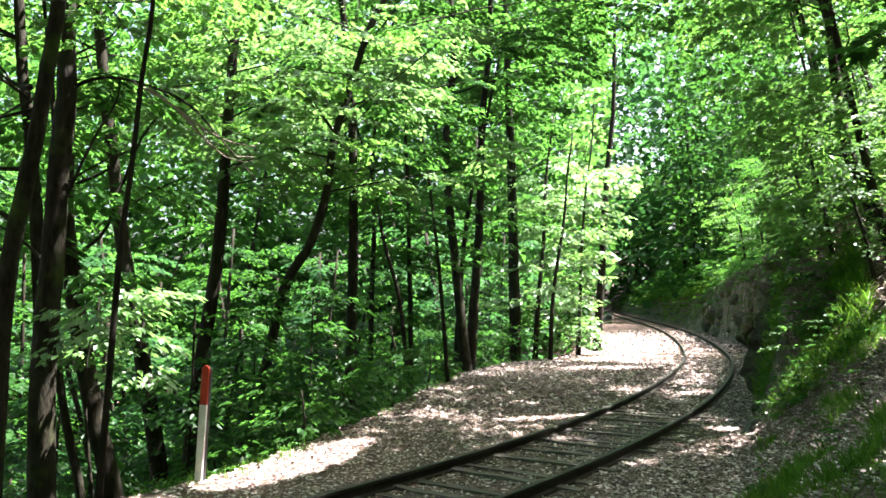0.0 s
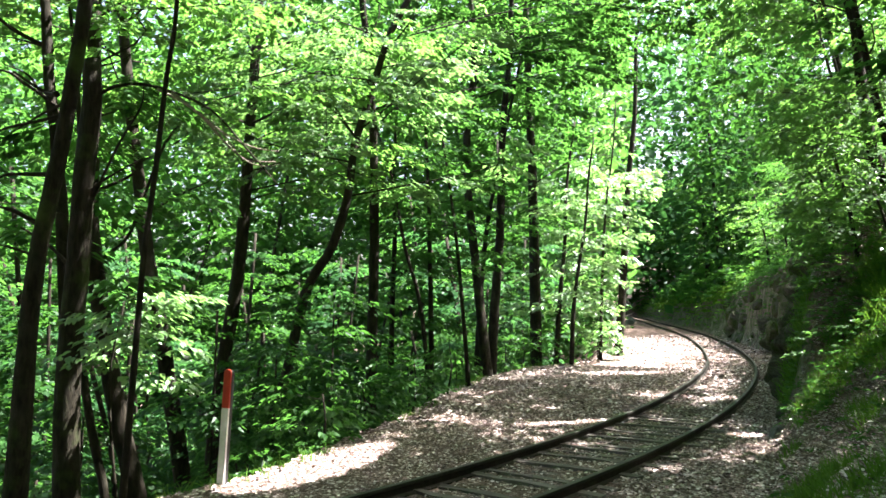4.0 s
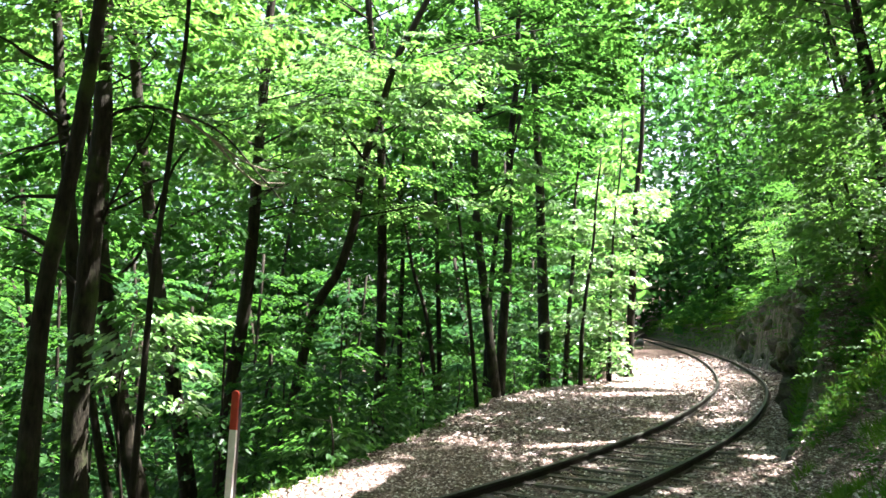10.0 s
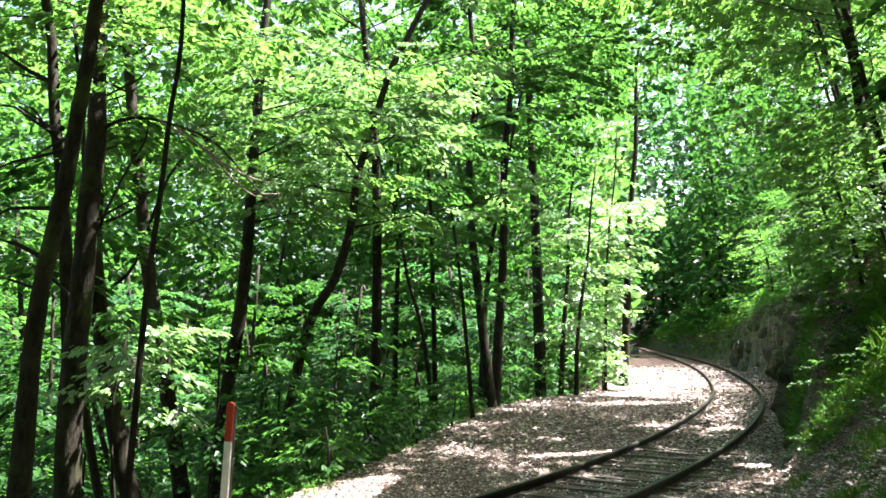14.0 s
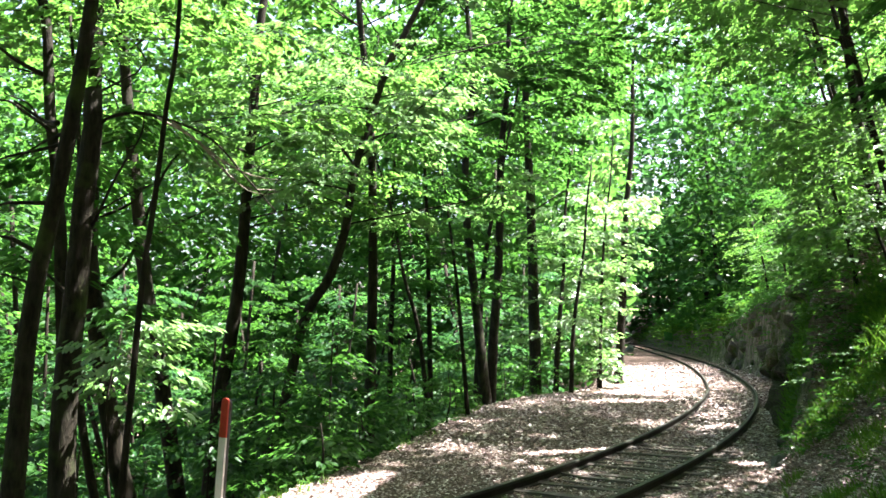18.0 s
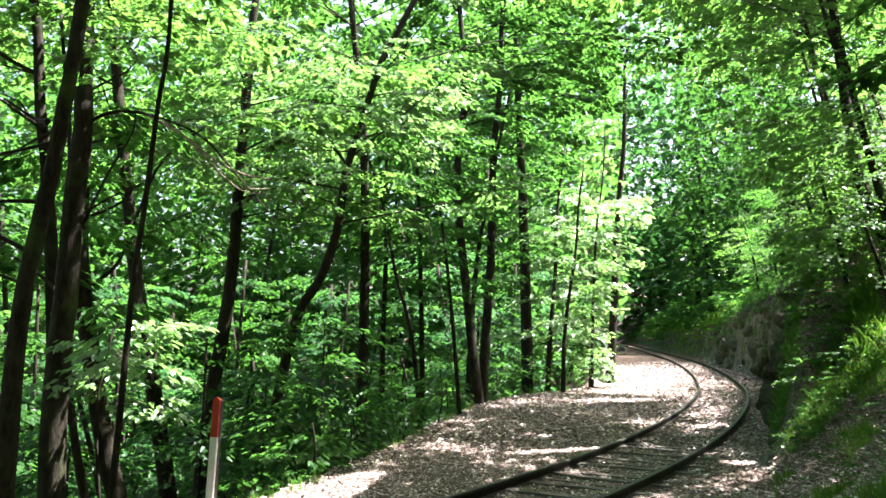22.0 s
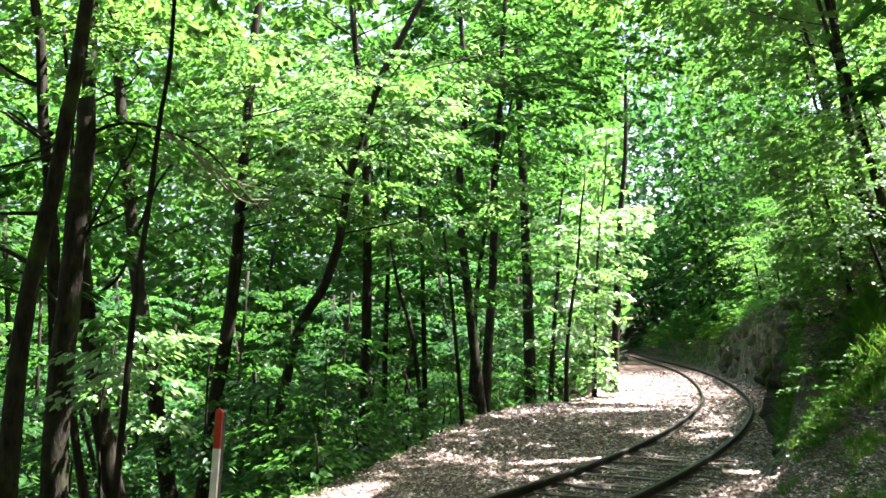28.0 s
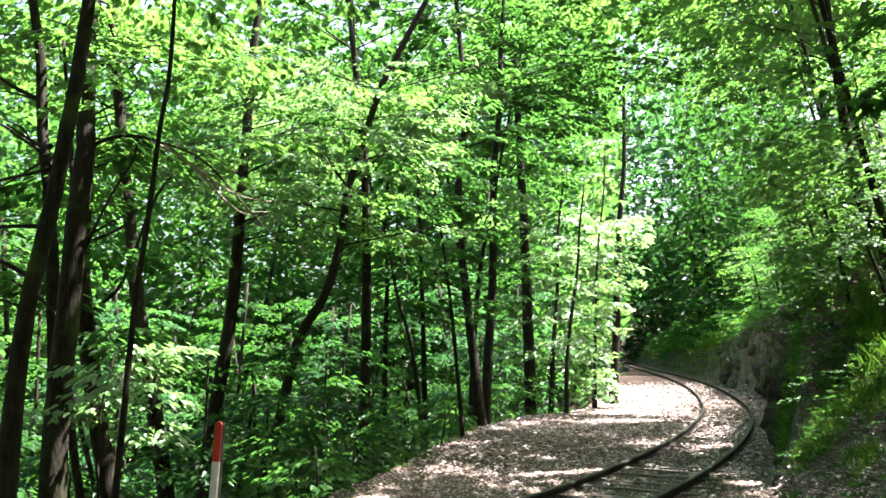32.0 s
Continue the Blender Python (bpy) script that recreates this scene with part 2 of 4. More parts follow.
TRACK_Y += 8.0 - TRACK_Y[_i0]


def on_track(s, o=0.0, z=0.0):
    a = np.interp(s, TRACK_S, TRACK_A)
    return np.array([np.interp(s, TRACK_S, TRACK_X) + math.cos(a) * o, np.interp(s, TRACK_S, TRACK_Y) - math.sin(a) * o, z])


def heading(s):
    return float(np.interp(s, TRACK_S, TRACK_A))


def track_frame(x, y):
    """Distance along the track and offset to its right, for arrays of places."""
    s_out, o_out = np.empty(len(x)), np.empty(len(x))
    tx, ty = TRACK_X[::5], TRACK_Y[::5]
    for i in range(0, len(x), 20000):
        px, py = x[i:i + 20000, None], y[i:i + 20000, None]
        k = np.argmin((px - tx) ** 2 + (py - ty) ** 2, axis=1) * 5
        a = TRACK_A[k]
        dx, dy = px[:, 0] - TRACK_X[k], py[:, 0] - TRACK_Y[k]
        s_out[i:i + 20000] = TRACK_S[k] + dx * np.sin(a) + dy * np.cos(a)
        o_out[i:i + 20000] = dx * np.cos(a) - dy * np.sin(a)
    return s_out, o_out


EDGE_S = [-16, -3, 0, 3, 7, 12, 17, 20, 24, 40, 190]
EDGE_O = [2.6, 2.9, 3.9, 4.7, 5.8, 6.9, 6.6, 5.4, 4.6, 5.0, 5.0]
FOOT_S = [-16, -1, 2, 5, 9, 17, 25, 29, 38, 54, 190]
FOOT_O = [2.5, 2.6, 2.1, 1.75, 1.6, 1.75, 2.3, 1.95, 1.6, 1.9, 2.2]
FACE_S = [-16, 0, 2.2, 4.0, 5.8, 7.6, 11, 15, 25, 36, 60, 190]
FACE_H = [0.0, 0.0, 0.18, 0.55, 1.40, 2.45, 2.95, 3.1, 3.2, 2.8, 1.4, 1.0]


def smoothstep(v, a, b):
    t = np.clip((v - a) / (b - a), 0, 1)
    return t * t * (3 - 2 * t)


def wobble(x, y):
    return (0.5 * np.sin(0.31 * x + 1.3) * np.cos(0.27 * y + 0.4) + 0.3 * np.sin(0.83 * x - 0.61 * y + 2.0)
            + 0.2 * np.sin(1.9 * x + 1.1 * y) * np.cos(1.4 * y - 0.9 * x))


def height_of(s, o, x, y):
    edge, foot, face = np.interp(s, EDGE_S, EDGE_O), np.interp(s, FOOT_S, FOOT_O), np.interp(s, FACE_S, FACE_H)
    z = np.full(len(x), -0.15) + 0.015 * wobble(x * 4, y * 4)
    w = wobble(x, y)
    left = -o - edge - 0.25 * wobble(x * 1.5, y * 1.5)
    drop = np.where(left < 0, 0.03 * np.clip(left + 2, 0, 2), 0.06 + 0.95 * np.clip(left, 0, 2.5) + 0.5 * np.clip(left - 2.5, 0, 10) + 0.25 * np.clip(left - 12.5, 0, 40)
                    - 0.30 * np.exp(-((left - 0.5) ** 2) / 0.5) * (left > 0) * 0.3)
    z = z - np.where(left > -2, drop, 0) + np.where(left > 1, 0.25 * w * np.clip((left - 1) / 3, 0, 1), 0)
    right = o - foot + 0.15 * wobble(x * 2, y * 2)
    tilt = 0.14 + 0.56 * smoothstep(s, -8.5, -2.0)
    near = np.clip(right, 0, 0.65)
    rise = face * smoothstep(near, 0, 0.65) + tilt * np.clip(right, 0, 22) + 0.22 * np.clip(right - 22, 0, 60)
    z = z + np.where(right > 0, rise + 0.22 * w * np.clip(right / 1.5, 0, 1), 0)
    return z


GX = np.concatenate([np.linspace(-170, -16, 34)[:-1], np.linspace(-16, 30, 200)[:-1], np.linspace(30, 190, 36)])
GY = np.concatenate([np.linspace(-90, -3, 22)[:-1], np.linspace(-3, 45, 200)[:-1], np.linspace(45, 260, 70)])
_mx, _my = np.meshgrid(GX, GY)
_fs, _fo = track_frame(_mx.ravel(), _my.ravel())
_fz = height_of(_fs, _fo, _mx.ravel(), _my.ravel())
GRID_S, GRID_O, GRID_Z = (v.reshape(len(GY), len(GX)) for v in (_fs, _fo, _fz))


def lookup(table, x, y):
    fx = np.clip(np.interp(x, GX, np.arange(len(GX))), 0, len(GX) - 1.001)
    fy = np.clip(np.interp(y, GY, np.arange(len(GY))), 0, len(GY) - 1.001)
    i, j = fx.astype(int), fy.astype(int)
    u, v = fx - i, fy - j
    return ((table[j, i] * (1 - u) + table[j, i + 1] * u) * (1 - v) + (table[j + 1, i] * (1 - u) + table[j + 1, i + 1] * u) * v)


def ground_z(x, y):
    return float(lookup(GRID_Z, np.array([x]), np.array([y]))[0])


# ---- ground ----
_nx = len(GX)
_q = (np.arange(len(GY) - 1)[:, None] * _nx + np.arange(_nx - 1)[None]).ravel()
_tri = np.concatenate([np.stack([_q, _q + 1, _q + _nx + 1], 1), np.stack([_q, _q + _nx + 1, _q + _nx], 1)])
_gm = fast_mesh("ground", np.stack([_mx.ravel(), _my.ravel(), _fz], 1), _tri)
_gm.shade_smooth()
tagged(part("ground", _gm, GROUND), "wooded hillside with a ledge of leaf-strewn ballast", "ground", kind="structure")

# ---- railway line ----
line = thing("railway_track", (0, 0, 0), "single curved railway track half buried in dry leaves", "railway track", kind="structure")


def rail_mesh(name, o, profile, s0=-14.0, s1=150.0):
    ss = np.concatenate([np.arange(s0, 60, 0.5), np.arange(60, s1, 2.0)])
    k, verts, faces = len(profile), [], []
    for s in ss:
        for (du, dz) in profile:
            verts.append(on_track(s, o + du, dz))
    for i in range(len(ss) - 1):
        for j in range(k):
            faces.append((i * k + j, i * k + (j + 1) % k, (i + 1) * k + (j + 1) % k, (i + 1) * k + j))
    return mesh_of(name, verts, faces)


HEAD = [(-0.034, -0.004), (-0.030, 0.0), (0.030, 0.0), (0.034, -0.004), (0.034, -0.034), (-0.034, -0.034)]
BODY = [(-0.030, -0.0345), (0.030, -0.0345), (0.010, -0.048), (0.009, -0.118), (0.062, -0.136), (0.062, -0.150), (-0.062, -0.150), (-0.062, -0.136), (-0.009, -0.118), (-0.010, -0.048)]
for _o in (-GAUGE / 2 - 0.034, GAUGE / 2 + 0.034):
    _rail = part("rail", rail_mesh("rail", _o, BODY), RUST, line, "dark rusty steel rail")
    part("rail_head", rail_mesh("rail_head", _o, HEAD), STEEL, _rail)


def sleeper_mesh(seed):
    rng = np.random.default_rng(seed)
    bm = bmesh.new()
    bmesh.ops.create_cube(bm, size=1.0)
    bmesh.ops.subdivide_edges(bm, edges=[e for e in bm.edges if abs(e.verts[0].co.x - e.verts[1].co.x) > 0.5], cuts=5)
    for v in bm.verts:
        v.co = Vector((v.co.x * 2.1, v.co.y * 0.12, v.co.z * 0.16)) + Vector(rng.normal(size=3) * (0.02, 0.008, 0.007))
    me = bpy.data.meshes.new("sleeper")
    bm.to_mesh(me)
    bm.free()
    return me


_sleepers = [sleeper_mesh(i) for i in range(5)]
_rng = np.random.default_rng(3)
for _n in range(298):
    _s = -9.0 + _n * 0.36
    _p = on_track(_s, _rng.normal() * 0.03, (-0.246 if _s > 5.5 else -0.213) + _rng.normal() * 0.012)
    _sl = part("sleeper", _sleepers[_n % 5], SLEEPER, line)
    _sl.matrix_basis = Matrix.Translation(_p) @ Matrix.Rotation(-heading(_s) + _rng.normal() * 0.03, 4, "Z")

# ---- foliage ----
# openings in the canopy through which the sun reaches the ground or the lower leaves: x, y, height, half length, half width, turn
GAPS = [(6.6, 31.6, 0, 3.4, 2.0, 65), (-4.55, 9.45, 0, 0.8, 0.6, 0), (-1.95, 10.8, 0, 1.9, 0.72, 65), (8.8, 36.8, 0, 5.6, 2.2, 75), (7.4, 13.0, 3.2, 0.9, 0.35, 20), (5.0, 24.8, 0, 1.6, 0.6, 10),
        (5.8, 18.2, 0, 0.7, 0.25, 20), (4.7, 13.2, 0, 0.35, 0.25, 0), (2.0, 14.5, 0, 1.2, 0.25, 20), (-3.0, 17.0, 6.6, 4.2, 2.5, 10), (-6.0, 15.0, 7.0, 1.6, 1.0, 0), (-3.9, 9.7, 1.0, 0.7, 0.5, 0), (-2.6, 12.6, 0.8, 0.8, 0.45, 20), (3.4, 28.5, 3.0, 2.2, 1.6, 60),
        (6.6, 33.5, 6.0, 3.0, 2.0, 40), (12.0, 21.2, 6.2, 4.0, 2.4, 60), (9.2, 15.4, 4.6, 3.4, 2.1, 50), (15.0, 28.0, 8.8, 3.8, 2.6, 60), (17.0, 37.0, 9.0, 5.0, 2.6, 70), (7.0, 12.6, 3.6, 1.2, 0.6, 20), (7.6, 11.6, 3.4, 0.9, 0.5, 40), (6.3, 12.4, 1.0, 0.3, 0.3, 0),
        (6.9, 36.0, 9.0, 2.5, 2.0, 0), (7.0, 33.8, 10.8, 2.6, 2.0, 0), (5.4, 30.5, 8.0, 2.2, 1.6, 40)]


def kept(c, spare=4.5, gaps=True):
    """Which leaves may stand at the places c."""
    r = np.random.default_rng(len(c))
    s, o, g = (lookup(t, c[:, 0], c[:, 1]) for t in (GRID_S, GRID_O, GRID_Z))
    edge = np.interp(s, EDGE_S, EDGE_O)
    ok = (c[:, 2] > g + 0.08) & (np.linalg.norm(c - np.array(EYE), axis=1) > spare)
    over = c[:, 2] - 0.0
    ok &= ~((o > -2.2) & (o < 1.9) & (over < 5.0 + r.random(len(c))))
    ok &= ~((o > -edge + 0.2) & (o <= -2.2) & (over < 2.4 + 1.5 * (o + edge) / 3) & (gaps | (o > -3.6)))
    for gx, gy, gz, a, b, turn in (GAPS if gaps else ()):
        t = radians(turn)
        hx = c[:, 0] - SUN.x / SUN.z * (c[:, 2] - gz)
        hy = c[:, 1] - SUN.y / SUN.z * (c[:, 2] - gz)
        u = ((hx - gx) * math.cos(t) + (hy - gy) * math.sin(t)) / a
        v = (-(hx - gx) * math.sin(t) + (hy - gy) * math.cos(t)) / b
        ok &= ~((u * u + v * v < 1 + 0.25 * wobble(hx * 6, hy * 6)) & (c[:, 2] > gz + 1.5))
    return ok


CROWNS = []


def spray(rng, at, out, length, count, droop=0.25):
    """A flat twig of leaves: places, directions and normals."""
    t = np.sqrt(rng.random(count))
    sideways = (rng.random(count) - 0.5) * length * 0.9 * np.sin(math.pi * np.clip(t * 0.85 + 0.1, 0, 1))
    out = np.array(out) / (np.linalg.norm(out) + 1e-9)
    across = np.array([-out[1], out[0], 0.0])
    across /= np.linalg.norm(across) + 1e-9
    p = at + np.outer(t * length, out) + np.outer(sideways, across)
    p[:, 2] += -droop * length * (t ** 2) + rng.normal(size=count) * 0.026 * length
    turn = np.sign(sideways) * (0.5 + 0.5 * rng.random(count))
    d = np.outer(np.cos(turn), out) + np.outer(np.sin(turn), across)
    d[:, 2] += -0.25 - 0.25 * rng.random(count)
    nrm = np.tile([0.0, 0.0, 1.0], (count, 1)) + rng.normal(size=(count, 3)) * 0.25
    return p, d, nrm


def leaf_crown(name, sprays, size, base, mat, parent, rng, shape=OVAL, width=0.72, spare=4.5, label="", gaps=True):
    if not sprays:
        return None
    p, d, n = (np.vstack([q[i] for q in sprays]) for i in range(3))
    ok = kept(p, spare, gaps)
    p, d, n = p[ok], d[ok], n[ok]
    if len(p) < 20:
        return None
    sz = size * (0.65 + 0.7 * rng.random(len(p)))
    return part(name, shaped_leaves(name, p - np.array(base), d, n, sz, width, *shape), mat, parent, label)


def tree(name, trunk, radius, label, category="tree", group="", crown=(2.5, 9.0), reach=2.6, limbs=12, per_limb=5, leaves=45, leaf=0.11,
         bark=None, mat=None, seed=0, top=None, sides=10, shape=POINTED, bias=(0.0, 0.0), spare=4.5, length=1.0, each=False, gaps=True):
    """A tree: trunk through the given points, carried down into the ground and up to its top, limbs, twigs and leaves."""
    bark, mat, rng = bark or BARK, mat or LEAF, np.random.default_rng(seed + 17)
    pts = [np.array(q, float) for q in trunk]
    low = pts[0]
    slope = (pts[1] - pts[0]) / max(pts[1][2] - pts[0][2], 0.1)
    gz = ground_z(low[0], low[1]) - 0.15
    if low[2] > gz + 0.2:
        foot = low + slope * 0.5 * (gz - low[2])
        foot[2] = ground_z(foot[0], foot[1]) - 0.15
        pts.insert(0, foot)
    if top and pts[-1][2] < top:
        way = (pts[-1] - pts[-2]) / max(pts[-1][2] - pts[-2][2], 0.1)
        extra = top - pts[-1][2]
        pts.append(pts[-1] + way * extra * 0.5 + np.array([rng.normal() * 0.1, rng.normal() * 0.1, 0]))
        pts.append(pts[-1] + way * extra * 0.5 + np.array([rng.normal() * 0.08, rng.normal() * 0.08, 0]))
    pts = np.array(pts)
    base = pts[0].copy()
    ob = thing(name, base, label, category, group)
    radii = np.interp(pts[:, 2], [base[2], base[2] + 0.5, max(pts[-1][2], base[2] + 1)], [radius * 1.35, radius * 1.05, radius * (0.35 if top else 0.7)])
    v, f = tube(pts - base, radii, sides, 0.05, seed)
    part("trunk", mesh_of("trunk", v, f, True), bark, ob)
    pieces, sprays = [], []
    path = smooth_path(pts, 6)
    for i in range(limbs):
        z = base[2] + crown[0] + (crown[1] - crown[0]) * ((i + rng.random()) / max(limbs, 1))
        k = int(np.argmin(abs(path[:, 2] - z)))
        at = path[k]
        az = i * 2.4 + rng.normal() * 0.5
        rise = 0.06 + 0.36 * rng.random()
        r = reach * (0.55 + 0.6 * rng.random()) * (1.05 - 0.45 * (i / max(limbs, 1)))
        way = np.array([math.cos(az) + bias[0], math.sin(az) + bias[1], 0.0])
        end = at + way * r + np.array([0, 0, rise * r])
        mid = (at + end) / 2 + rng.normal(size=3) * np.array([0.2, 0.2, 0.1]) * r + np.array([0, 0, 0.08 * r])
        lr = min(radius * 0.17, 0.028) * (0.6 + 0.5 * rng.random())
        pieces.append(tube([at - base, mid - base, end - base], [lr, lr * 0.55, lr * 0.12], 5, 0.05, i, 3))
        bez = smooth_path([at, mid, end], 6)
        for j in range(per_limb):
            t = 0.25 + 0.75 * (j + rng.random()) / per_limb
            q = bez[min(int(t * (len(bez) - 1)), len(bez) - 1)]
            side = 1 if j % 2 else -1
            turn = az + side * (0.3 + 0.8 * rng.random())
            out = np.array([math.cos(turn), math.sin(turn), 0.10 * rng.normal()])
            sprays.append(spray(rng, q, out, length * (0.7 + 0.7 * rng.random()), leaves))
    if each:
        for v, f in pieces:
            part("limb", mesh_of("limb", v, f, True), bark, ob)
    elif pieces:
        v, f = joined(pieces)
        tagged(part("branchwork", mesh_of("branchwork", v, f), bark, ob), kind="stuff")
    c = leaf_crown("crown", sprays, leaf, base, mat, ob, rng, shape, spare=spare, gaps=gaps)
    if each and c:
        CROWNS.append(c)
    return ob, c

# ---- the trees beside the line, from the post to the bend ----
G1 = "trees along the valley side"
LEANING, _none = tree("leaning_tree", [(-4.73, 8.50, 1.44), (-4.65, 8.50, 2.46), (-4.52, 8.50, 3.20), (-4.41, 8.50, 3.82), (-4.32, 8.50, 4.50), (-4.22, 8.50, 5.26)], 0.105,
     "tall leaning tree with smooth grey-brown bark", group=G1, each=True, crown=(7.2, 12), reach=3.0, limbs=10, bark=BARK_GREY, mat=LEAF_LIGHT, leaf=0.15, leaves=60, per_limb=7, seed=1, top=12.0, sides=14)
BROKEN, _none = tree("broken_tree", [(-4.73, 9.50, -0.35), (-4.76, 9.50, 0.84), (-4.73, 9.50, 1.78), (-4.68, 9.50, 2.52), (-4.65, 9.50, 3.55), (-4.58, 9.50, 4.38), (-4.60, 9.50, 4.98)], 0.155,
     "snapped-off trunk with rough dark bark and dead branches", group=G1, limbs=0, bark=BARK_GREY, seed=2, sides=14)
CURVING, _none = tree("forest_tree", [(-4.96, 12.0, -0.80), (-5.18, 12.0, 0.04), (-5.40, 12.0, 1.05), (-5.62, 12.0, 2.24), (-5.76, 12.0, 3.27), (-5.77, 12.0, 4.40), (-5.79, 12.0, 6.08)], 0.155,
     "dark-barked tree curving up out of the slope", group=G1, shape=OVAL, each=True, crown=(7.4, 12), reach=3.0, limbs=9, bias=(0.2, 0), leaf=0.12, leaves=84, per_limb=7, seed=3, top=13.0, mat=LEAF_LIGHT)
tree("thin_tree", [(-4.71, 10.5, -0.61), (-4.92, 10.5, 0.28), (-5.08, 10.5, 1.16), (-5.15, 10.5, 2.05)], 0.064,
     "thin leaning young tree with dark bark", group=G1, each=True, crown=(4.0, 7), reach=1.6, limbs=6, leaf=0.15, leaves=60, per_limb=7, seed=4, top=6.5)
tree("slender_sapling", [(-3.42, 8.0, 0.02), (-3.36, 8.0, 1.02), (-3.30, 8.0, 2.04), (-3.26, 8.0, 2.61), (-3.18, 8.0, 3.30), (-3.09, 8.0, 4.30), (-3.00, 8.0, 5.07)], 0.034,
     "slender bare-stemmed sapling beside the marker post", group=G1, each=True, crown=(6.8, 9.6), reach=2.4, limbs=20, bias=(0.4, 0.2), leaf=0.15, leaves=60, per_limb=7, seed=5, top=9.0, mat=LEAF_LIGHT)
SLOPING, _none = tree("forest_tree", [(-4.91, 14.0, -1.26), (-5.17, 14.0, 0.30), (-5.42, 14.0, 1.68), (-5.67, 14.0, 2.88), (-5.83, 14.0, 3.99), (-6.02, 14.0, 5.32)], 0.15,
     "dark tree trunk leaning on the wooded slope", group=G1, shape=OVAL, each=True, crown=(7.2, 12), reach=3.0, limbs=9, bias=(0.2, 0), leaf=0.12, leaves=84, per_limb=7, seed=6, top=13.0, mat=LEAF_LIGHT)
tree("forest_tree", [(-5.22, 17.0, 0.18), (-4.96, 17.0, 1.98), (-4.84, 17.0, 3.07), (-4.75, 17.0, 4.42), (-4.69, 17.0, 5.66), (-4.60, 17.0, 7.16), (-4.54, 17.0, 8.55)], 0.18,
     "thick dark straight tree trunk in the wood", group=G1, shape=OVAL, each=True, crown=(8.2, 12.4), reach=3.6, limbs=20, leaf=0.125, leaves=90, per_limb=7, bias=(0.4, -0.1), seed=7, top=13.0, mat=LEAF_LIGHT)
tree("curved_tree", [(-4.13, 17.0, -0.77), (-3.78, 17.0, 0.54), (-3.56, 17.0, 1.62), (-3.30, 17.0, 2.47), (-2.85, 17.0, 3.20), (-2.52, 17.0, 4.30), (-2.38, 17.0, 5.41), (-2.08, 17.0, 6.41), (-1.66, 17.0, 7.79), (-1.29, 17.0, 8.55)], 0.125,
     "dark tree with a bent trunk reaching towards the track", group=G1, shape=OVAL, each=True, crown=(7.6, 11.4), reach=3.8, limbs=22, leaf=0.125, leaves=96, per_limb=7, bias=(-0.15, -0.1), seed=8, top=13.0, mat=LEAF_SUNLIT)
tree("forest_tree", [(-2.23, 19.0, -0.70), (-2.19, 19.0, 1.04), (-2.16, 19.0, 2.93), (-2.17, 19.0, 4.71), (-2.26, 19.0, 7.21)], 0.142,
     "straight dark tree trunk below the ledge", group=G1, shape=OVAL, each=True, crown=(8.4, 14.5), reach=5.2, limbs=26, leaf=0.15, leaves=78, per_limb=7, bias=(0.7, -0.1), seed=9, top=14.0)
tree("thin_tree", [(-2.01, 22.0, -0.04), (-1.98, 22.0, 2.14), (-1.92, 22.0, 4.03), (-1.97, 22.0, 5.62)], 0.09,
     "thin straight young tree", group=G1, shape=OVAL, each=True, crown=(3.5, 8), reach=2.0, limbs=8, leaf=0.15, leaves=40, per_limb=7, seed=10, top=9.0)
tree("thin_tree", [(-0.89, 22.0, 0.27), (-0.93, 22.0, 2.77), (-1.01, 22.0, 5.62), (-1.15, 22.0, 7.71)], 0.08,
     "thin straight young tree", group=G1, shape=OVAL, each=True, crown=(3.5, 10), reach=2.2, limbs=9, leaf=0.15, leaves=40, per_limb=7, seed=11, top=10.0)
tree("thin_tree", [(0.09, 21.0, 0.35), (-0.14, 21.0, 3.18), (-0.44, 21.0, 5.61)], 0.06,
     "thin leaning young tree", group=G1, shape=OVAL, each=True, crown=(3.5, 8), reach=1.8, limbs=7, leaf=0.15, leaves=40, per_limb=7, seed=12, top=8.0)
tree("thin_tree", [(-0.91, 20.0, 0.43), (-1.13, 20.0, 2.13), (-1.49, 20.0, 3.41)], 0.065,
     "thin leaning young tree", group=G1, shape=OVAL, each=True, crown=(3.5, 7), reach=1.8, limbs=6, leaf=0.15, leaves=40, per_limb=7, seed=13, top=7.0)
tree("edge_tree", [(0.68, 24.0, -0.14), (0.53, 24.0, 1.47), (0.34, 24.0, 3.36), (0.14, 24.0, 5.26), (0.10, 24.0, 7.18), (0.33, 24.0, 9.30), (0.23, 24.0, 11.26)], 0.165,
     "tall grey-brown tree at the edge of the ledge", group=G1, shape=OVAL, each=True, crown=(8.5, 15), reach=4.6, limbs=22, bias=(0.6, 0.0), bark=BARK_GREY, leaf=0.15, leaves=84, per_limb=7, seed=14, top=15.0, sides=12)
tree("edge_tree", [(0.87, 25.0, 0.04), (0.96, 25.0, 1.81), (1.11, 25.0, 3.59), (1.19, 25.0, 5.57), (1.25, 25.0, 7.76), (1.49, 25.0, 9.97), (1.53, 25.0, 11.64)], 0.15,
     "tall dark tree at the edge of the ledge", group=G1, shape=OVAL, each=True, crown=(8.5, 15), reach=4.6, limbs=20, bias=(0.7, 0.1), leaf=0.15, leaves=84, per_limb=7, seed=15, top=15.0, sides=12)
tree("thin_tree", [(0.50, 25.3, 1.45), (0.61, 25.3, 3.05), (0.79, 25.3, 4.67), (1.06, 25.3, 6.12)], 0.10,
     "dark young tree crossing behind the taller ones", group=G1, shape=OVAL, each=True, crown=(5.0, 10), reach=2.0, limbs=7, leaf=0.15, leaves=40, per_limb=7, seed=16, top=10.0)
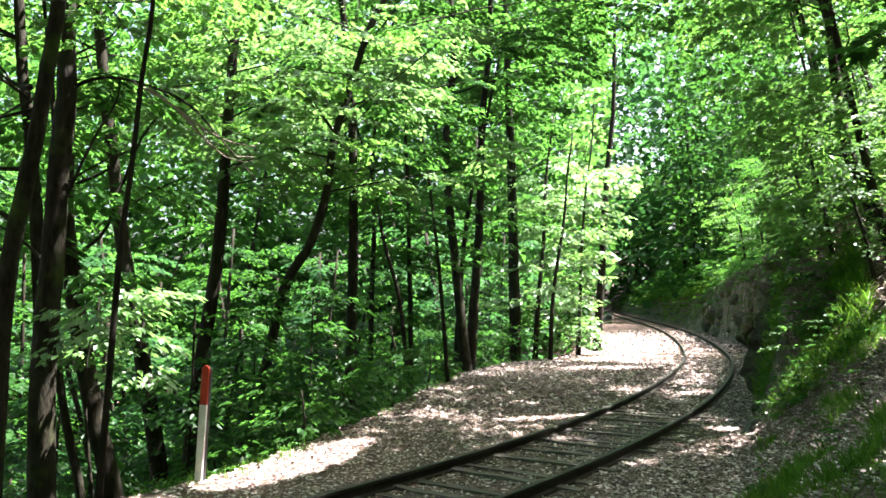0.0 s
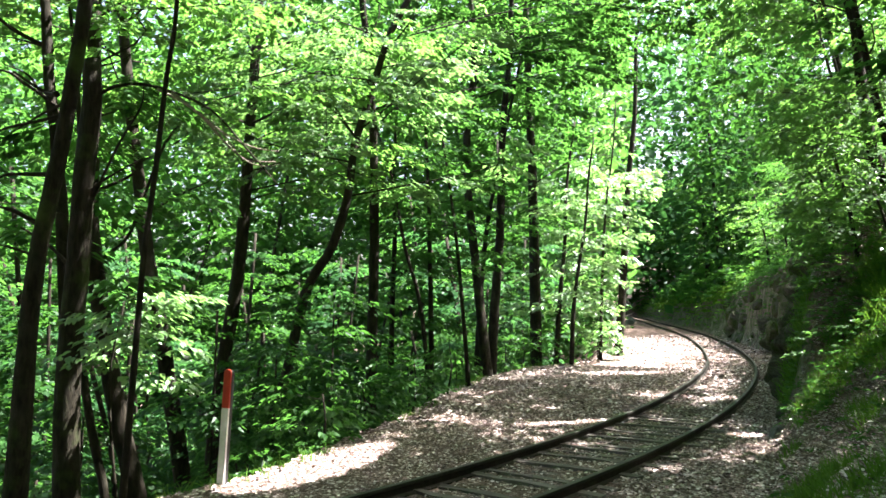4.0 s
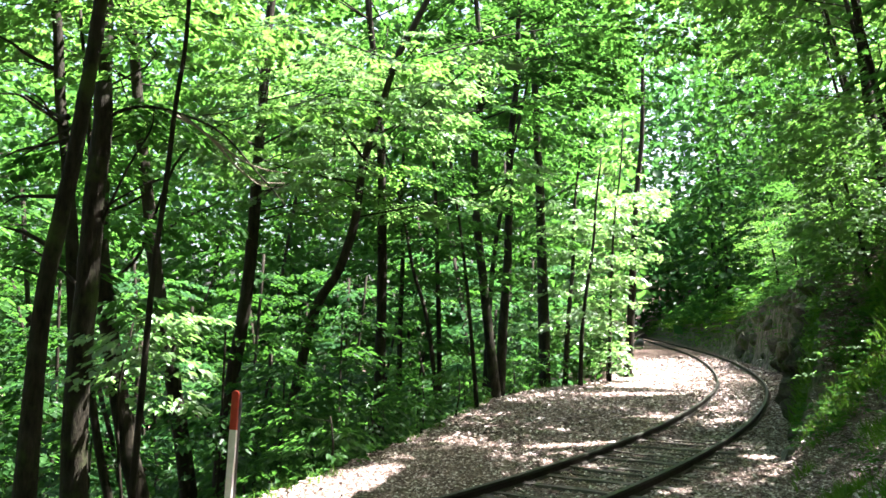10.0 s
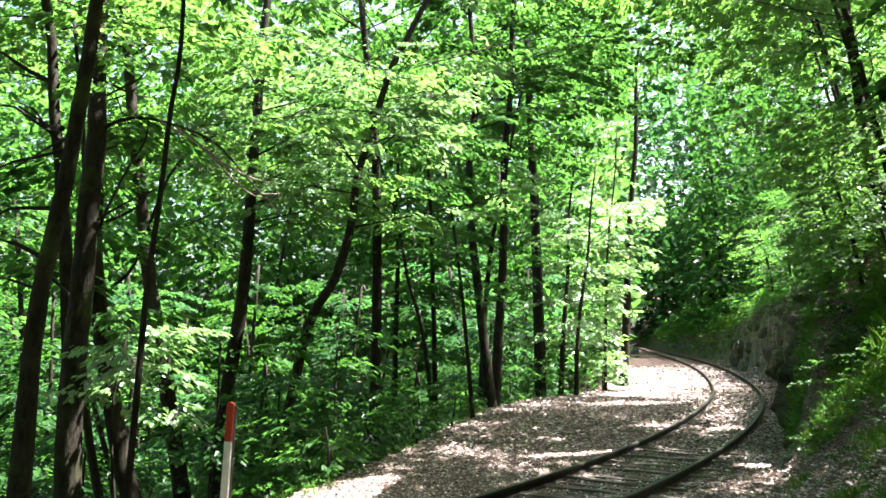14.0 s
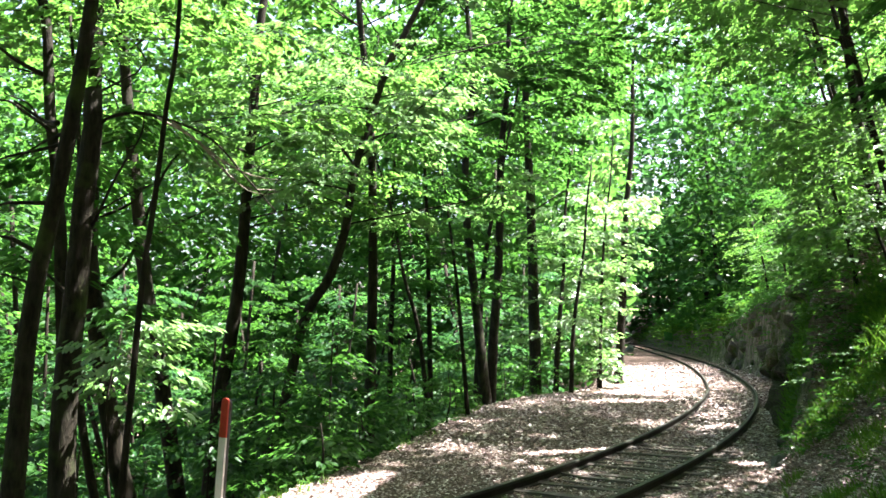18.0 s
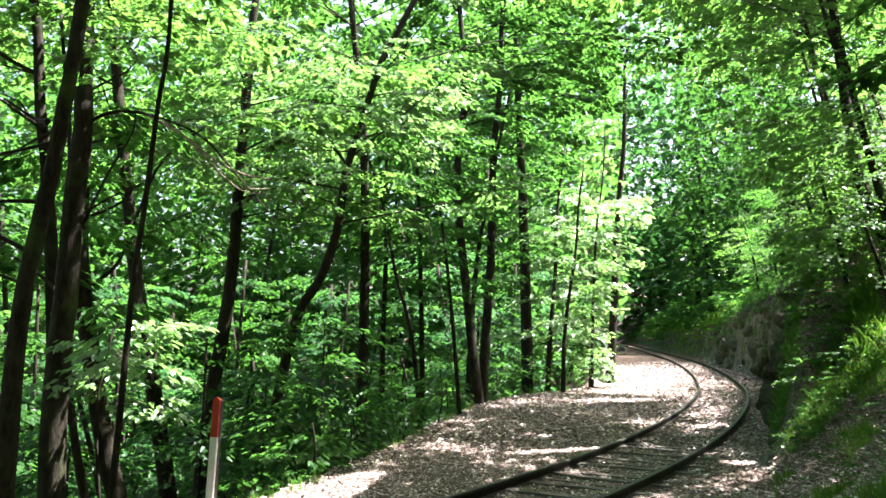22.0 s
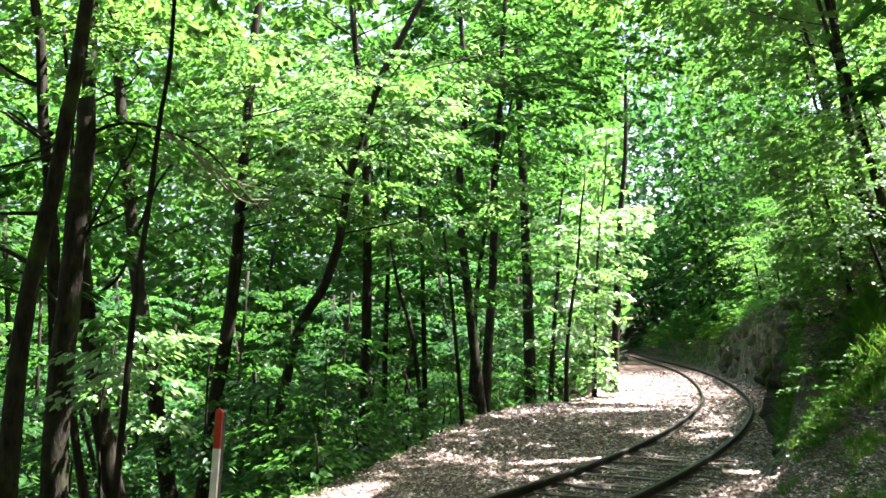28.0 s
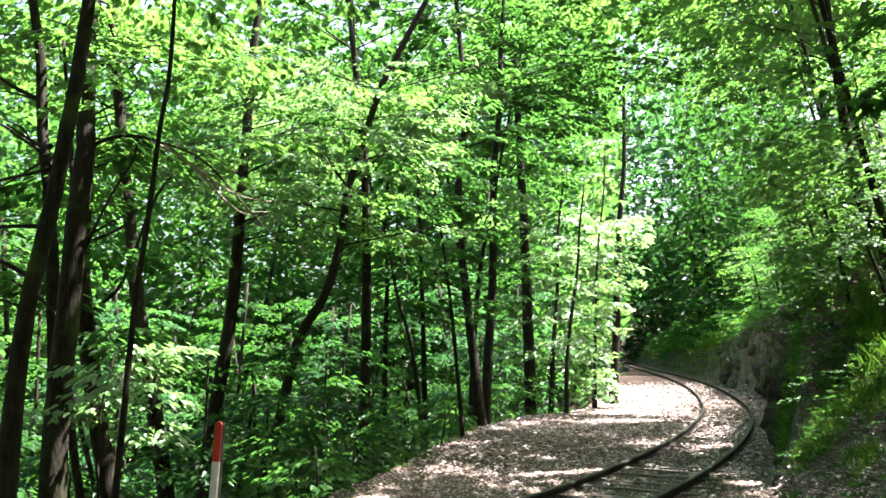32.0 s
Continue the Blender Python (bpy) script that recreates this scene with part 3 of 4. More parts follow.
tree("edge_tree", [(2.63, 29.0, -0.03), (2.62, 29.0, 1.78), (2.58, 29.0, 4.27), (2.53, 29.0, 6.78), (2.44, 29.0, 9.32), (2.35, 29.0, 12.33)], 0.23,
     "thick dark straight tree at the edge of the ledge", group=G1, shape=OVAL, each=True, crown=(7.0, 15), reach=3.0, limbs=18, bias=(0.0, 0.5), per_limb=6, seed=17, top=16.0, leaf=0.17, leaves=60)
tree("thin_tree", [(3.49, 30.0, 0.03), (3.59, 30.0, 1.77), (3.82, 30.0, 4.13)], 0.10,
     "young tree in full leaf at the bend", group=G1, shape=OVAL, each=True, crown=(1.6, 8), reach=1.8, limbs=14, per_limb=6, seed=18, top=9.0, mat=LEAF_SUNLIT, leaf=0.17, leaves=30, gaps=False)
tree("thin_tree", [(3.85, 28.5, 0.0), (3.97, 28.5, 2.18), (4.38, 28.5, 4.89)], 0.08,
     "young tree in full leaf at the bend", group=G1, shape=OVAL, each=True, crown=(1.6, 7), reach=1.7, limbs=14, per_limb=6, seed=19, top=8.0, mat=LEAF_SUNLIT, leaf=0.17, leaves=30, gaps=False)
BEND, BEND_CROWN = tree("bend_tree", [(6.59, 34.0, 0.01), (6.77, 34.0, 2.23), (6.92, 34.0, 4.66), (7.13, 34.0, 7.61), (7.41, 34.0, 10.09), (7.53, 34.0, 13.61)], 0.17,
     "sunlit tree with drooping leaves beside the bend", group=G1, shape=OVAL, each=True, crown=(1.8, 13), reach=2.0, limbs=30, per_limb=7, seed=20, top=15.0, mat=LEAF_SUNLIT, leaf=0.22, leaves=40, bias=(-0.3, -0.3))
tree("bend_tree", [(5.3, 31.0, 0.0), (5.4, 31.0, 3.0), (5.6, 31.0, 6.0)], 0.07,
     "sunlit young tree beside the bend", group=G1, shape=OVAL, each=True, crown=(1.0, 9), reach=1.7, limbs=20, per_limb=6, seed=21, top=10.0, mat=LEAF_SUNLIT, leaf=0.20, leaves=26)

DARK, _none = tree("forest_tree", [(-5.55, 11.0, 1.2), (-5.69, 11.0, 3.23), (-5.78, 11.0, 3.97), (-5.83, 11.0, 4.46), (-5.94, 11.0, 5.13), (-6.04, 11.0, 6.31), (-6.14, 11.0, 6.83)], 0.115,
     "dark tree trunk with bare side branches behind the leaning one", group=G1, shape=OVAL, each=True, crown=(9.0, 13), reach=2.6, limbs=7, leaf=0.12, leaves=70, per_limb=7, seed=22, top=12.0, mat=LEAF_LIGHT)

# dead branches on the broken tree and its neighbours
def dead_branch(points, r, label, bark=None, on=None):
    p = np.array(points)
    v, f = tube(p - p[0], [r, r * 0.7, r * 0.3], 6, 0.06, len(points), 4)
    ob = part("bare_branch", mesh_of("bare_branch", v, f, True), bark or BARK, on, label)
    ob.location = p[0] - np.array(on.location if on else (0, 0, 0))
    if on:
        return ob
    return tagged(ob, label, "branch", "bare branches")


dead_branch([(-4.62, 9.50, 4.35), (-4.44, 9.50, 4.59), (-4.06, 9.50, 4.68), (-3.60, 9.50, 4.58), (-3.09, 9.50, 4.34), (-2.63, 9.50, 3.84), (-2.27, 9.50, 3.43)], 0.028, "long arching bare branch on the broken trunk", on=BROKEN)
dead_branch([(-3.60, 9.50, 4.58), (-3.19, 9.50, 4.24), (-2.84, 9.50, 3.86), (-2.60, 9.50, 3.72), (-2.29, 9.50, 3.70)], 0.020, "pale dead twig hanging from an arching branch", bark=BARK_DEAD, on=BROKEN)
dead_branch([(-3.75, 9.45, 4.60), (-3.32, 9.40, 4.36), (-2.92, 9.38, 4.05), (-2.55, 9.36, 3.86), (-2.22, 9.36, 3.80)], 0.018, "pale dead twig hanging from an arching branch", bark=BARK_DEAD, on=BROKEN)
dead_branch([(-2.92, 9.38, 4.05), (-2.66, 9.36, 3.72), (-2.38, 9.36, 3.62), (-2.20, 9.36, 3.66)], 0.010, "thin pale dead twig", bark=BARK_DEAD, on=BROKEN)
dead_branch([(-5.53, 12.0, 2.67), (-5.11, 12.0, 3.10), (-4.63, 12.0, 4.44), (-4.05, 12.0, 5.02), (-3.47, 12.0, 5.24)], 0.03, "dark rising bare branch")
dead_branch([(-5.69, 12.0, 3.70), (-5.13, 12.0, 3.96), (-4.93, 12.0, 4.24)], 0.03, "short dark bare branch")
dead_branch([(-4.60, 9.50, 3.1), (-4.25, 9.50, 3.90), (-3.98, 9.50, 4.38), (-3.94, 9.50, 4.68)], 0.02, "dark bare branch on the broken trunk", on=BROKEN)
dead_branch([(-4.55, 8.6, 4.31), (-4.92, 9.0, 4.45), (-5.3, 9.0, 4.7)], 0.035, "dark bare branch on the leaning trunk")
dead_branch([(-4.40, 8.5, 4.19), (-4.85, 8.8, 4.12), (-5.3, 9.0, 3.95)], 0.02, "dark bare branch on the leaning trunk")
dead_branch([(-5.75, 14.0, 3.53), (-5.2, 14.0, 3.89), (-4.98, 14.0, 3.99), (-4.53, 14.0, 4.19)], 0.03, "dark bare branch in the wood")
dead_branch([(-4.70, 9.6, 2.2), (-5.0, 9.8, 2.5), (-5.40, 10.0, 2.77), (-5.7, 10.0, 2.95)], 0.035, "dark bare branch on the broken trunk", on=BROKEN)

dead_branch([(-5.90, 11.0, 5.60), (-6.39, 10.9, 5.85), (-6.62, 10.8, 6.02), (-6.9, 10.8, 6.15)], 0.035, "thick dark bare branch", on=DARK)
dead_branch([(-5.92, 11.0, 5.62), (-6.45, 10.9, 5.76), (-6.78, 10.8, 5.72)], 0.015, "thin dark bare branch", on=DARK)
dead_branch([(-5.80, 11.0, 4.75), (-5.95, 10.9, 4.90), (-6.25, 10.9, 5.10), (-6.42, 10.8, 5.23), (-6.75, 10.8, 5.26)], 0.035, "thick dark bare branch", on=DARK)
dead_branch([(-6.00, 10.9, 4.95), (-6.20, 10.9, 5.22), (-6.50, 10.8, 5.35)], 0.02, "dark bare branch", on=DARK)
dead_branch([(-4.38, 8.5, 4.06), (-4.74, 8.5, 3.97), (-5.04, 8.5, 3.91), (-5.22, 8.5, 3.83)], 0.024, "dark bare branch on the leaning trunk", on=LEANING)
dead_branch([(-4.46, 8.5, 3.38), (-4.82, 8.5, 3.39), (-5.05, 8.5, 3.38), (-5.19, 8.5, 3.30)], 0.028, "dark bare branch on the leaning trunk", on=LEANING)
dead_branch([(-4.58, 8.5, 2.80), (-4.92, 8.5, 2.98), (-5.02, 8.5, 3.01), (-5.18, 8.5, 3.05)], 0.03, "dark bare branch on the leaning trunk", on=LEANING)
dead_branch([(-4.64, 8.5, 2.48), (-4.97, 8.5, 2.59), (-5.16, 8.5, 2.62)], 0.018, "dark bare branch on the leaning trunk", on=LEANING)
dead_branch([(-4.66, 9.5, 3.30), (-4.52, 9.5, 3.41), (-4.26, 9.5, 3.57), (-3.93, 9.5, 3.75)], 0.022, "dark bare branch on the broken trunk", on=BROKEN)
dead_branch([(-5.79, 12.0, 6.35), (-5.52, 12.0, 6.62), (-5.09, 12.0, 6.81), (-4.42, 12.0, 6.88), (-3.99, 12.0, 6.86)], 0.022, "long dark bare branch", on=CURVING)
dead_branch([(-5.78, 12.0, 5.55), (-5.66, 11.9, 5.63), (-5.31, 11.9, 5.73), (-5.06, 11.9, 5.90)], 0.018, "thin dark bare branch", on=CURVING)
dead_branch([(-5.62, 12.0, 2.52), (-5.44, 11.9, 2.43), (-5.18, 11.9, 2.24), (-4.96, 11.9, 1.86)], 0.018, "thin drooping bare branch", on=CURVING)
dead_branch([(-5.40, 14.0, 1.55), (-4.96, 13.9, 1.94), (-4.73, 13.9, 2.42), (-4.36, 13.9, 3.49)], 0.022, "dark rising bare branch", on=SLOPING)

# ---- the wood filling the valley side ----
_rng = np.random.default_rng(11)


def scatter(count, region, apart, rng, seen=None):
    out = seen if seen is not None else []
    made, tries = [], 0
    while len(made) < count and tries < count * 60:
        tries += 1
        x, y = region(rng)
        if all((x - a) ** 2 + (y - b) ** 2 > apart ** 2 for a, b in out):
            out.append((x, y))
            made.append((x, y))
    return made


def valley(y0, y1, gap0, gap1):
    def pick(rng):
        while True:
            y = y0 + (y1 - y0) * rng.random()
            x = -30 + 45 * rng.random()
            if abs(x) > 0.75 * y + 4:
                continue
            s, o = lookup(GRID_S, np.array([x]), np.array([y]))[0], lookup(GRID_O, np.array([x]), np.array([y]))[0]
            e = np.interp(s, EDGE_S, EDGE_O)
            if -e - gap1 < o < -e - gap0:
                return x, y
    return pick


# mostly the darkened leaf, so the slope's shade is partly in its colour
_mats = [LEAF, LEAF_SHADED, LEAF_SHADED, LEAF_SHADED, LEAF_COOL]
_used = []
for _x, _y in scatter(38, valley(17, 34, 3.0, 12.0), 1.5, _rng, _used):
    _z, _h = ground_z(_x, _y), 2.6 + 4.0 * _rng.random()
    tree("understorey_tree", [(_x, _y, _z), (_x + _rng.normal() * 0.2, _y, _z + _h * 0.5), (_x + _rng.normal() * 0.4, _y, _z + _h)], 0.02 + 0.008 * _h,
         "leafy understorey sapling on the shaded slope", "sapling", "understorey of the wood", crown=(0.5, _h), reach=1.6, limbs=14, per_limb=4,
         leaves=38, leaf=0.16, shape=OVAL, mat=_mats[_rng.integers(5)], seed=100 + int(_x * 31 + _y * 7) % 997, sides=6, spare=7.5)
for _x, _y in scatter(36, valley(19, 45, 4.5, 26.0), 2.2, _rng, _used):
    _z, _h = ground_z(_x, _y), 8 + 7.0 * _rng.random()
    tree("woodland_tree", [(_x, _y, _z), (_x + _rng.normal() * 0.3, _y, _z + _h * 0.5), (_x + _rng.normal() * 0.7, _y, _z + _h)], 0.07 + 0.05 * _rng.random(),
         "slim dark-stemmed tree deep in the wood", "tree", "trees deep in the wood", crown=(1.5, _h), reach=2.6, limbs=18, per_limb=5,
         leaves=27, leaf=0.24, shape=OVAL, mat=_mats[_rng.integers(5)], seed=200 + int(_x * 31 + _y * 7) % 997, sides=7, spare=9, length=1.2)
for _x, _y in scatter(26, valley(40, 80, 2.0, 60.0), 4, _rng, _used):
    _z, _h = ground_z(_x, _y), 13 + 10.0 * _rng.random()
    tree("woodland_tree", [(_x, _y, _z), (_x + _rng.normal() * 0.3, _y, _z + _h * 0.5), (_x + _rng.normal() * 0.7, _y, _z + _h)], 0.12 + 0.08 * _rng.random(),
         "tall tree far back in the wood", "tree", "trees deep in the wood", crown=(1.5, _h), reach=4.0, limbs=22, per_limb=5,
         leaves=32, leaf=0.39, shape=OVAL, mat=_mats[_rng.integers(5)], seed=300 + int(_x * 31 + _y * 7) % 997, sides=6, length=1.9)

# ---- the wood on the hill above the cutting ----


def hillside(s0, s1, g0, g1):
    def pick(rng):
        s = s0 + (s1 - s0) * rng.random()
        o = np.interp(s, FOOT_S, FOOT_O) + g0 + (g1 - g0) * rng.random()
        p = on_track(s, o)
        return float(p[0]), float(p[1])
    return pick


tree("bank_tree", [(8.05, 15.0, 4.1), (7.75, 15.0, 4.79), (7.64, 15.0, 5.45), (7.53, 15.0, 6.55), (7.44, 15.0, 7.78)], 0.115,
     "dark tree leaning out of the bank above the cutting", group="trees above the cutting", crown=(0.8, 5.4), reach=3.2, limbs=15, per_limb=7, seed=40, top=11.5, mat=LEAF_LIGHT, leaf=0.105, shape=OVAL, bias=(-0.4, -0.35), leaves=84, length=0.85, each=True)
_used = [(7.9, 15.0)]
for _x, _y in scatter(34, hillside(7.5, 36, 1.2, 7.5), 1.45, _rng, _used):
    _z, _h = ground_z(_x, _y), 1.6 + 2.4 * _rng.random()
    tree("bank_sapling", [(_x, _y, _z), (_x - 0.3, _y - 0.1, _z + _h * 0.5), (_x - 0.8, _y - 0.2, _z + _h)], 0.02 + 0.008 * _h,
         "leafy sapling leaning over the cutting", "sapling", "saplings above the cutting", crown=(0.5, _h), reach=2.1, limbs=11, per_limb=5,
         leaves=62, leaf=0.10, shape=OVAL, mat=(LEAF_LIGHT, LEAF, LEAF_LIGHT)[_rng.integers(3)], seed=400 + int(_x * 31 + _y * 7) % 997, sides=6, bias=(-0.35, 0))
for _x, _y in scatter(11, hillside(18, 60, 10.0, 20.0), 4.0, _rng, _used):
    _z, _h = ground_z(_x, _y), 6 + 4.0 * _rng.random()
    tree("hill_tree", [(_x, _y, _z), (_x - 0.4, _y, _z + _h * 0.5), (_x - 0.9, _y, _z + _h)], 0.12 + 0.06 * _rng.random(),
         "leafy tree on the hill above the cutting", "tree", "trees above the cutting", crown=(1.2, _h), reach=3.2, limbs=20, per_limb=5,
         leaves=40, leaf=0.22, shape=OVAL, mat=(LEAF_LIGHT, LEAF, LEAF_COOL)[_rng.integers(3)], seed=500 + int(_x * 31 + _y * 7) % 997, sides=7, bias=(-0.3, 0), length=1.4)
for _x, _y in scatter(24, hillside(55, 150, 1.5, 30.0), 5.0, _rng, _used):
    _z, _h = ground_z(_x, _y), 12 + 9.0 * _rng.random()
    tree("hill_tree", [(_x, _y, _z), (_x - 0.4, _y, _z + _h * 0.5), (_x - 0.9, _y, _z + _h)], 0.15 + 0.06 * _rng.random(),
         "tall tree where the line curves out of sight", "tree", "trees above the cutting", crown=(1.2, _h), reach=4.0, limbs=20, per_limb=5,
         leaves=34, leaf=0.40, shape=OVAL, mat=(LEAF, LEAF_LIGHT, LEAF_COOL)[_rng.integers(3)], seed=600 + int(_x * 31 + _y * 7) % 997, sides=6, length=2.0)
for _x, _y in scatter(16, lambda r: (lambda p: (float(p[0]), float(p[1])))(on_track(60 + 90 * r.random(), -5.5 - 20 * r.random())), 4.5, _rng, _used):
    _z, _h = ground_z(_x, _y), 12 + 8.0 * _rng.random()
    tree("woodland_tree", [(_x, _y, _z), (_x, _y, _z + _h * 0.5), (_x, _y, _z + _h)], 0.15,
         "tall tree where the line curves out of sight", "tree", "trees deep in the wood", crown=(1.2, _h), reach=3.4, limbs=20, per_limb=5,
         leaves=34, leaf=0.40, shape=OVAL, mat=(LEAF, LEAF_LIGHT, LEAF_COOL)[_rng.integers(3)], seed=700 + int(_x * 31 + _y * 7) % 997, sides=6, length=1.9)


# ---- marker post ----
def marker_post():
    lean = Matrix.Translation((-2.92, 9.6, ground_z(-2.92, 9.6))) @ Matrix.Rotation(radians(2.8), 4, "Y") @ Matrix.Rotation(radians(-12), 4, "Z")
    ob = thing("marker_post", (0, 0, 0), "white trackside marker post with a red rounded top", "marker post")
    ob.matrix_world = lean

    def strip(z0, z1, rounded, y0, y1, w):
        bm = bmesh.new()
        outline = [(-w, z0), (w, z0)]
        if rounded:
            outline += [(w * math.cos(a), z1 - w + w * math.sin(a)) for a in np.linspace(0, math.pi, 9)]
        else:
            outline += [(w, z1), (-w, z1)]
        f = bm.faces.new([bm.verts.new((x, y0, z)) for x, z in outline])
        ext = bmesh.ops.extrude_face_region(bm, geom=[f])
        for v in (g for g in ext["geom"] if isinstance(g, bmesh.types.BMVert)):
            v.co.y = y1
        bmesh.ops.recalc_face_normals(bm, faces=bm.faces)
        bmesh.ops.bevel(bm, geom=[e for e in bm.edges], offset=0.004, segments=1, affect="EDGES")
        return bm
    part("lower_board", strip(-0.25, 0.92, False, -0.02, 0.02, 0.045), WHITE, ob, "white painted lower part")
    part("upper_board", strip(0.9205, 1.39, True, -0.02, 0.02, 0.045), RED, ob, "red painted rounded top")
    part("backing", strip(-0.25, 1.37, True, 0.0205, 0.085, 0.046), BLACK, ob, "dark steel backing channel")
    return ob


marker_post()

# ---- unseen trees added on the bank beside and behind the camera; their crowns roof and shade the line ----
for _n, (_x, _y, _h, _r) in enumerate([(9.8, 9.0, 10, 0.17), (11.8, 10.0, 7.5, 0.15), (8.2, 3.5, 11, 0.16), (6.0, -3.0, 13, 0.17),
                                       (10.5, -4.0, 15, 0.2), (0.5, -7.0, 14, 0.18)]):
    _z = ground_z(_x, _y)
    tree("bank_tree", [(_x, _y, _z), (_x - 0.4, _y, _z + _h * 0.4), (_x - 1.2, _y + 0.3, _z + _h)], _r, "tall leafy tree added out of view to shade the line", group="trees above the cutting",
         crown=(2.6, _h), reach=4.6, limbs=24, per_limb=7, leaves=62, leaf=0.20, shape=OVAL, mat=(LEAF, LEAF_LIGHT)[_n % 2], seed=40 + _n, bias=(-0.45, 0.1), spare=5.5, length=1.4)

# added trees whose crowns, mostly above view, keep sun off ledge and track
ROOF_SHADE = []
for _s, _g, _h in ([(-0.5, 4.6, 11), (0.8, 2.6, 11), (3.0, 3.2, 10.5), (5.5, 2.2, 11.0), (9.5, 2.4, 9.0), (12.5, 2.2, 9.0), (15.5, 2.4, 9.0), (19.0, 2.6, 9)]):
    _p = on_track(_s, float(np.interp(_s, FOOT_S, FOOT_O)) + _g)
    ROOF_SHADE.append((float(_p[0]), float(_p[1]), _h))
for _n, (_x, _y, _h) in enumerate(ROOF_SHADE):
    _z = ground_z(_x, _y)
    tree("roof_shade_tree", [(_x, _y, _z), (_x - 0.9, _y, _z + _h * 0.4), (_x - 2.2, _y - 0.2, _z + _h)], 0.055, "slim tree added over the line from the cutting to shade it", group="trees above the cutting",
         crown=(min(6.0, _h - 3.5), _h), reach=4.6, limbs=24, per_limb=7, leaves=50, leaf=0.18, mat=LEAF_LIGHT, seed=140 + _n, bias=(-0.6, 0), spare=8.5, length=1.2, shape=OVAL)

# unseen trees added right of the camera to shade the line
for _n, (_x, _y, _h) in enumerate([(7.5, 2.0, 16), (9.0, -2.0, 16)]):
    _z = ground_z(_x, _y)
    tree("shade_tree", [(_x, _y, _z), (_x - 1.0, _y, _z + _h * 0.35), (_x - 2.4, _y, _z + _h * 0.75), (_x - 3.0, _y, _z + _h)], 0.2, "tall broad-crowned unseen tree added to shade the line", group="trees above the cutting",
         crown=(min(8.5, _h - 4.5), _h), reach=4.6, limbs=22, per_limb=6, leaves=21, leaf=0.26, mat=LEAF, seed=240 + _n, bias=(-0.25, 0), spare=6, length=1.6, shape=OVAL)

# added trees, mostly out of view, that cut sky light from the left
for _n, (_x, _y, _h) in enumerate([(-9.0, 7.0, 15), (-6.5, 2.5, 14), (-15.0, 22.0, 19)]):
    _z = ground_z(_x, _y)
    tree("shade_tree", [(_x, _y, _z), (_x + 0.3, _y, _z + _h * 0.35), (_x + 0.6, _y, _z + _h * 0.75), (_x + 0.5, _y, _z + _h)], 0.2, "tall broad-crowned tree added on the valley slope to block sky", group=G1,
         crown=(10.5, _h), reach=4.4, limbs=20, per_limb=7, leaves=34, leaf=0.22, mat=LEAF, seed=260 + _n, bias=(0.1, 0), spare=6, length=1.5, shape=OVAL)

# unseen trees added behind the camera to darken surfaces that face it
for _n, (_x, _y, _h) in enumerate([(3, -10, 18), (-2, -16, 20), (9, -12, 19), (-9, -14, 19), (4, -20, 20), (16, -4, 16), (-18, -8, 20)]):
    _z = ground_z(_x, _y)
    tree("shade_tree", [(_x, _y, _z), (_x + 0.2, _y, _z + _h * 0.35), (_x + 0.1, _y, _z + _h * 0.75), (_x, _y, _z + _h)], 0.2, "tall dense unseen tree added behind the camera to block sky", group=G1,
         crown=(3.5, _h), reach=4.8, limbs=26, per_limb=6, leaves=24, leaf=0.42, mat=LEAF_SHADED, seed=280 + _n, spare=6, length=1.9, shape=OVAL)

# ---- maple branch hanging over the camera from a tree beside it ----
_z = ground_z(6.2, 3.6)
NEAR = thing("maple_tree", (6.2, 3.6, _z), "maple with a dark low branch over the line", "tree", "trees above the cutting")
_v, _f = tube([(0, 0, -0.2), (-0.05, 0, 2.5), (-0.2, 0.1, 5.0), (-0.3, 0.2, 9.0)], [0.17, 0.14, 0.11, 0.05], 12, 0.05, 5)
part("trunk", mesh_of("trunk", _v, _f, True), BARK_GREY, NEAR)
_rng = np.random.default_rng(77)


def hanging_branch(start, mid, end, seed, count=16, leaves=16, size=0.11, length=0.5):
    """A low branch with lobed leaves; its poses are in the tree's space."""
    rng = np.random.default_rng(seed)
    p = np.array([start, mid, end], float)
    v, f = tube(p - p[0], [0.022, 0.013, 0.004], 6, 0.05, seed, 6)
    limb = part("limb", mesh_of("limb", v, f, True), BARK, NEAR)
    limb.location = p[0] - np.array(NEAR.location)
    bez, rows = smooth_path(p, 12), []
    for j in range(count):
        t = 0.35 + 0.65 * rng.random()
        q = bez[int(t * (len(bez) - 1))]
        az = math.atan2(end[1] - start[1], end[0] - start[0]) + (1 if j % 2 else -1) * (0.3 + 0.9 * rng.random())
        rows.append(spray(rng, q, (math.cos(az), math.sin(az), -0.1), length * (0.6 + 0.8 * rng.random()), leaves, 0.35))
    a, d, n = (np.vstack([r[i] for r in rows]) for i in range(3))
    sz = size * (0.7 + 0.6 * rng.random(len(a)))
    part("foliage", shaped_leaves("foliage", a - p[0], d, n, sz, 1.05, *MAPLE), LEAF, limb, "large lobed dark green leaves")
    return limb


SWAY = [hanging_branch((6.0, 3.7, 4.6), (4.3, 4.9, 4.35), (2.85, 5.6, 3.72), 1, 15, 14, 0.10, 0.36),
        hanging_branch((6.0, 3.8, 5.6), (5.2, 6.6, 5.7), (3.9, 8.6, 5.1), 2, 16, 16, 0.095, 0.6),
        hanging_branch((6.0, 3.8, 5.0), (5.5, 6.2, 4.9), (4.6, 8.0, 4.3), 3, 12, 14, 0.095, 0.5)]

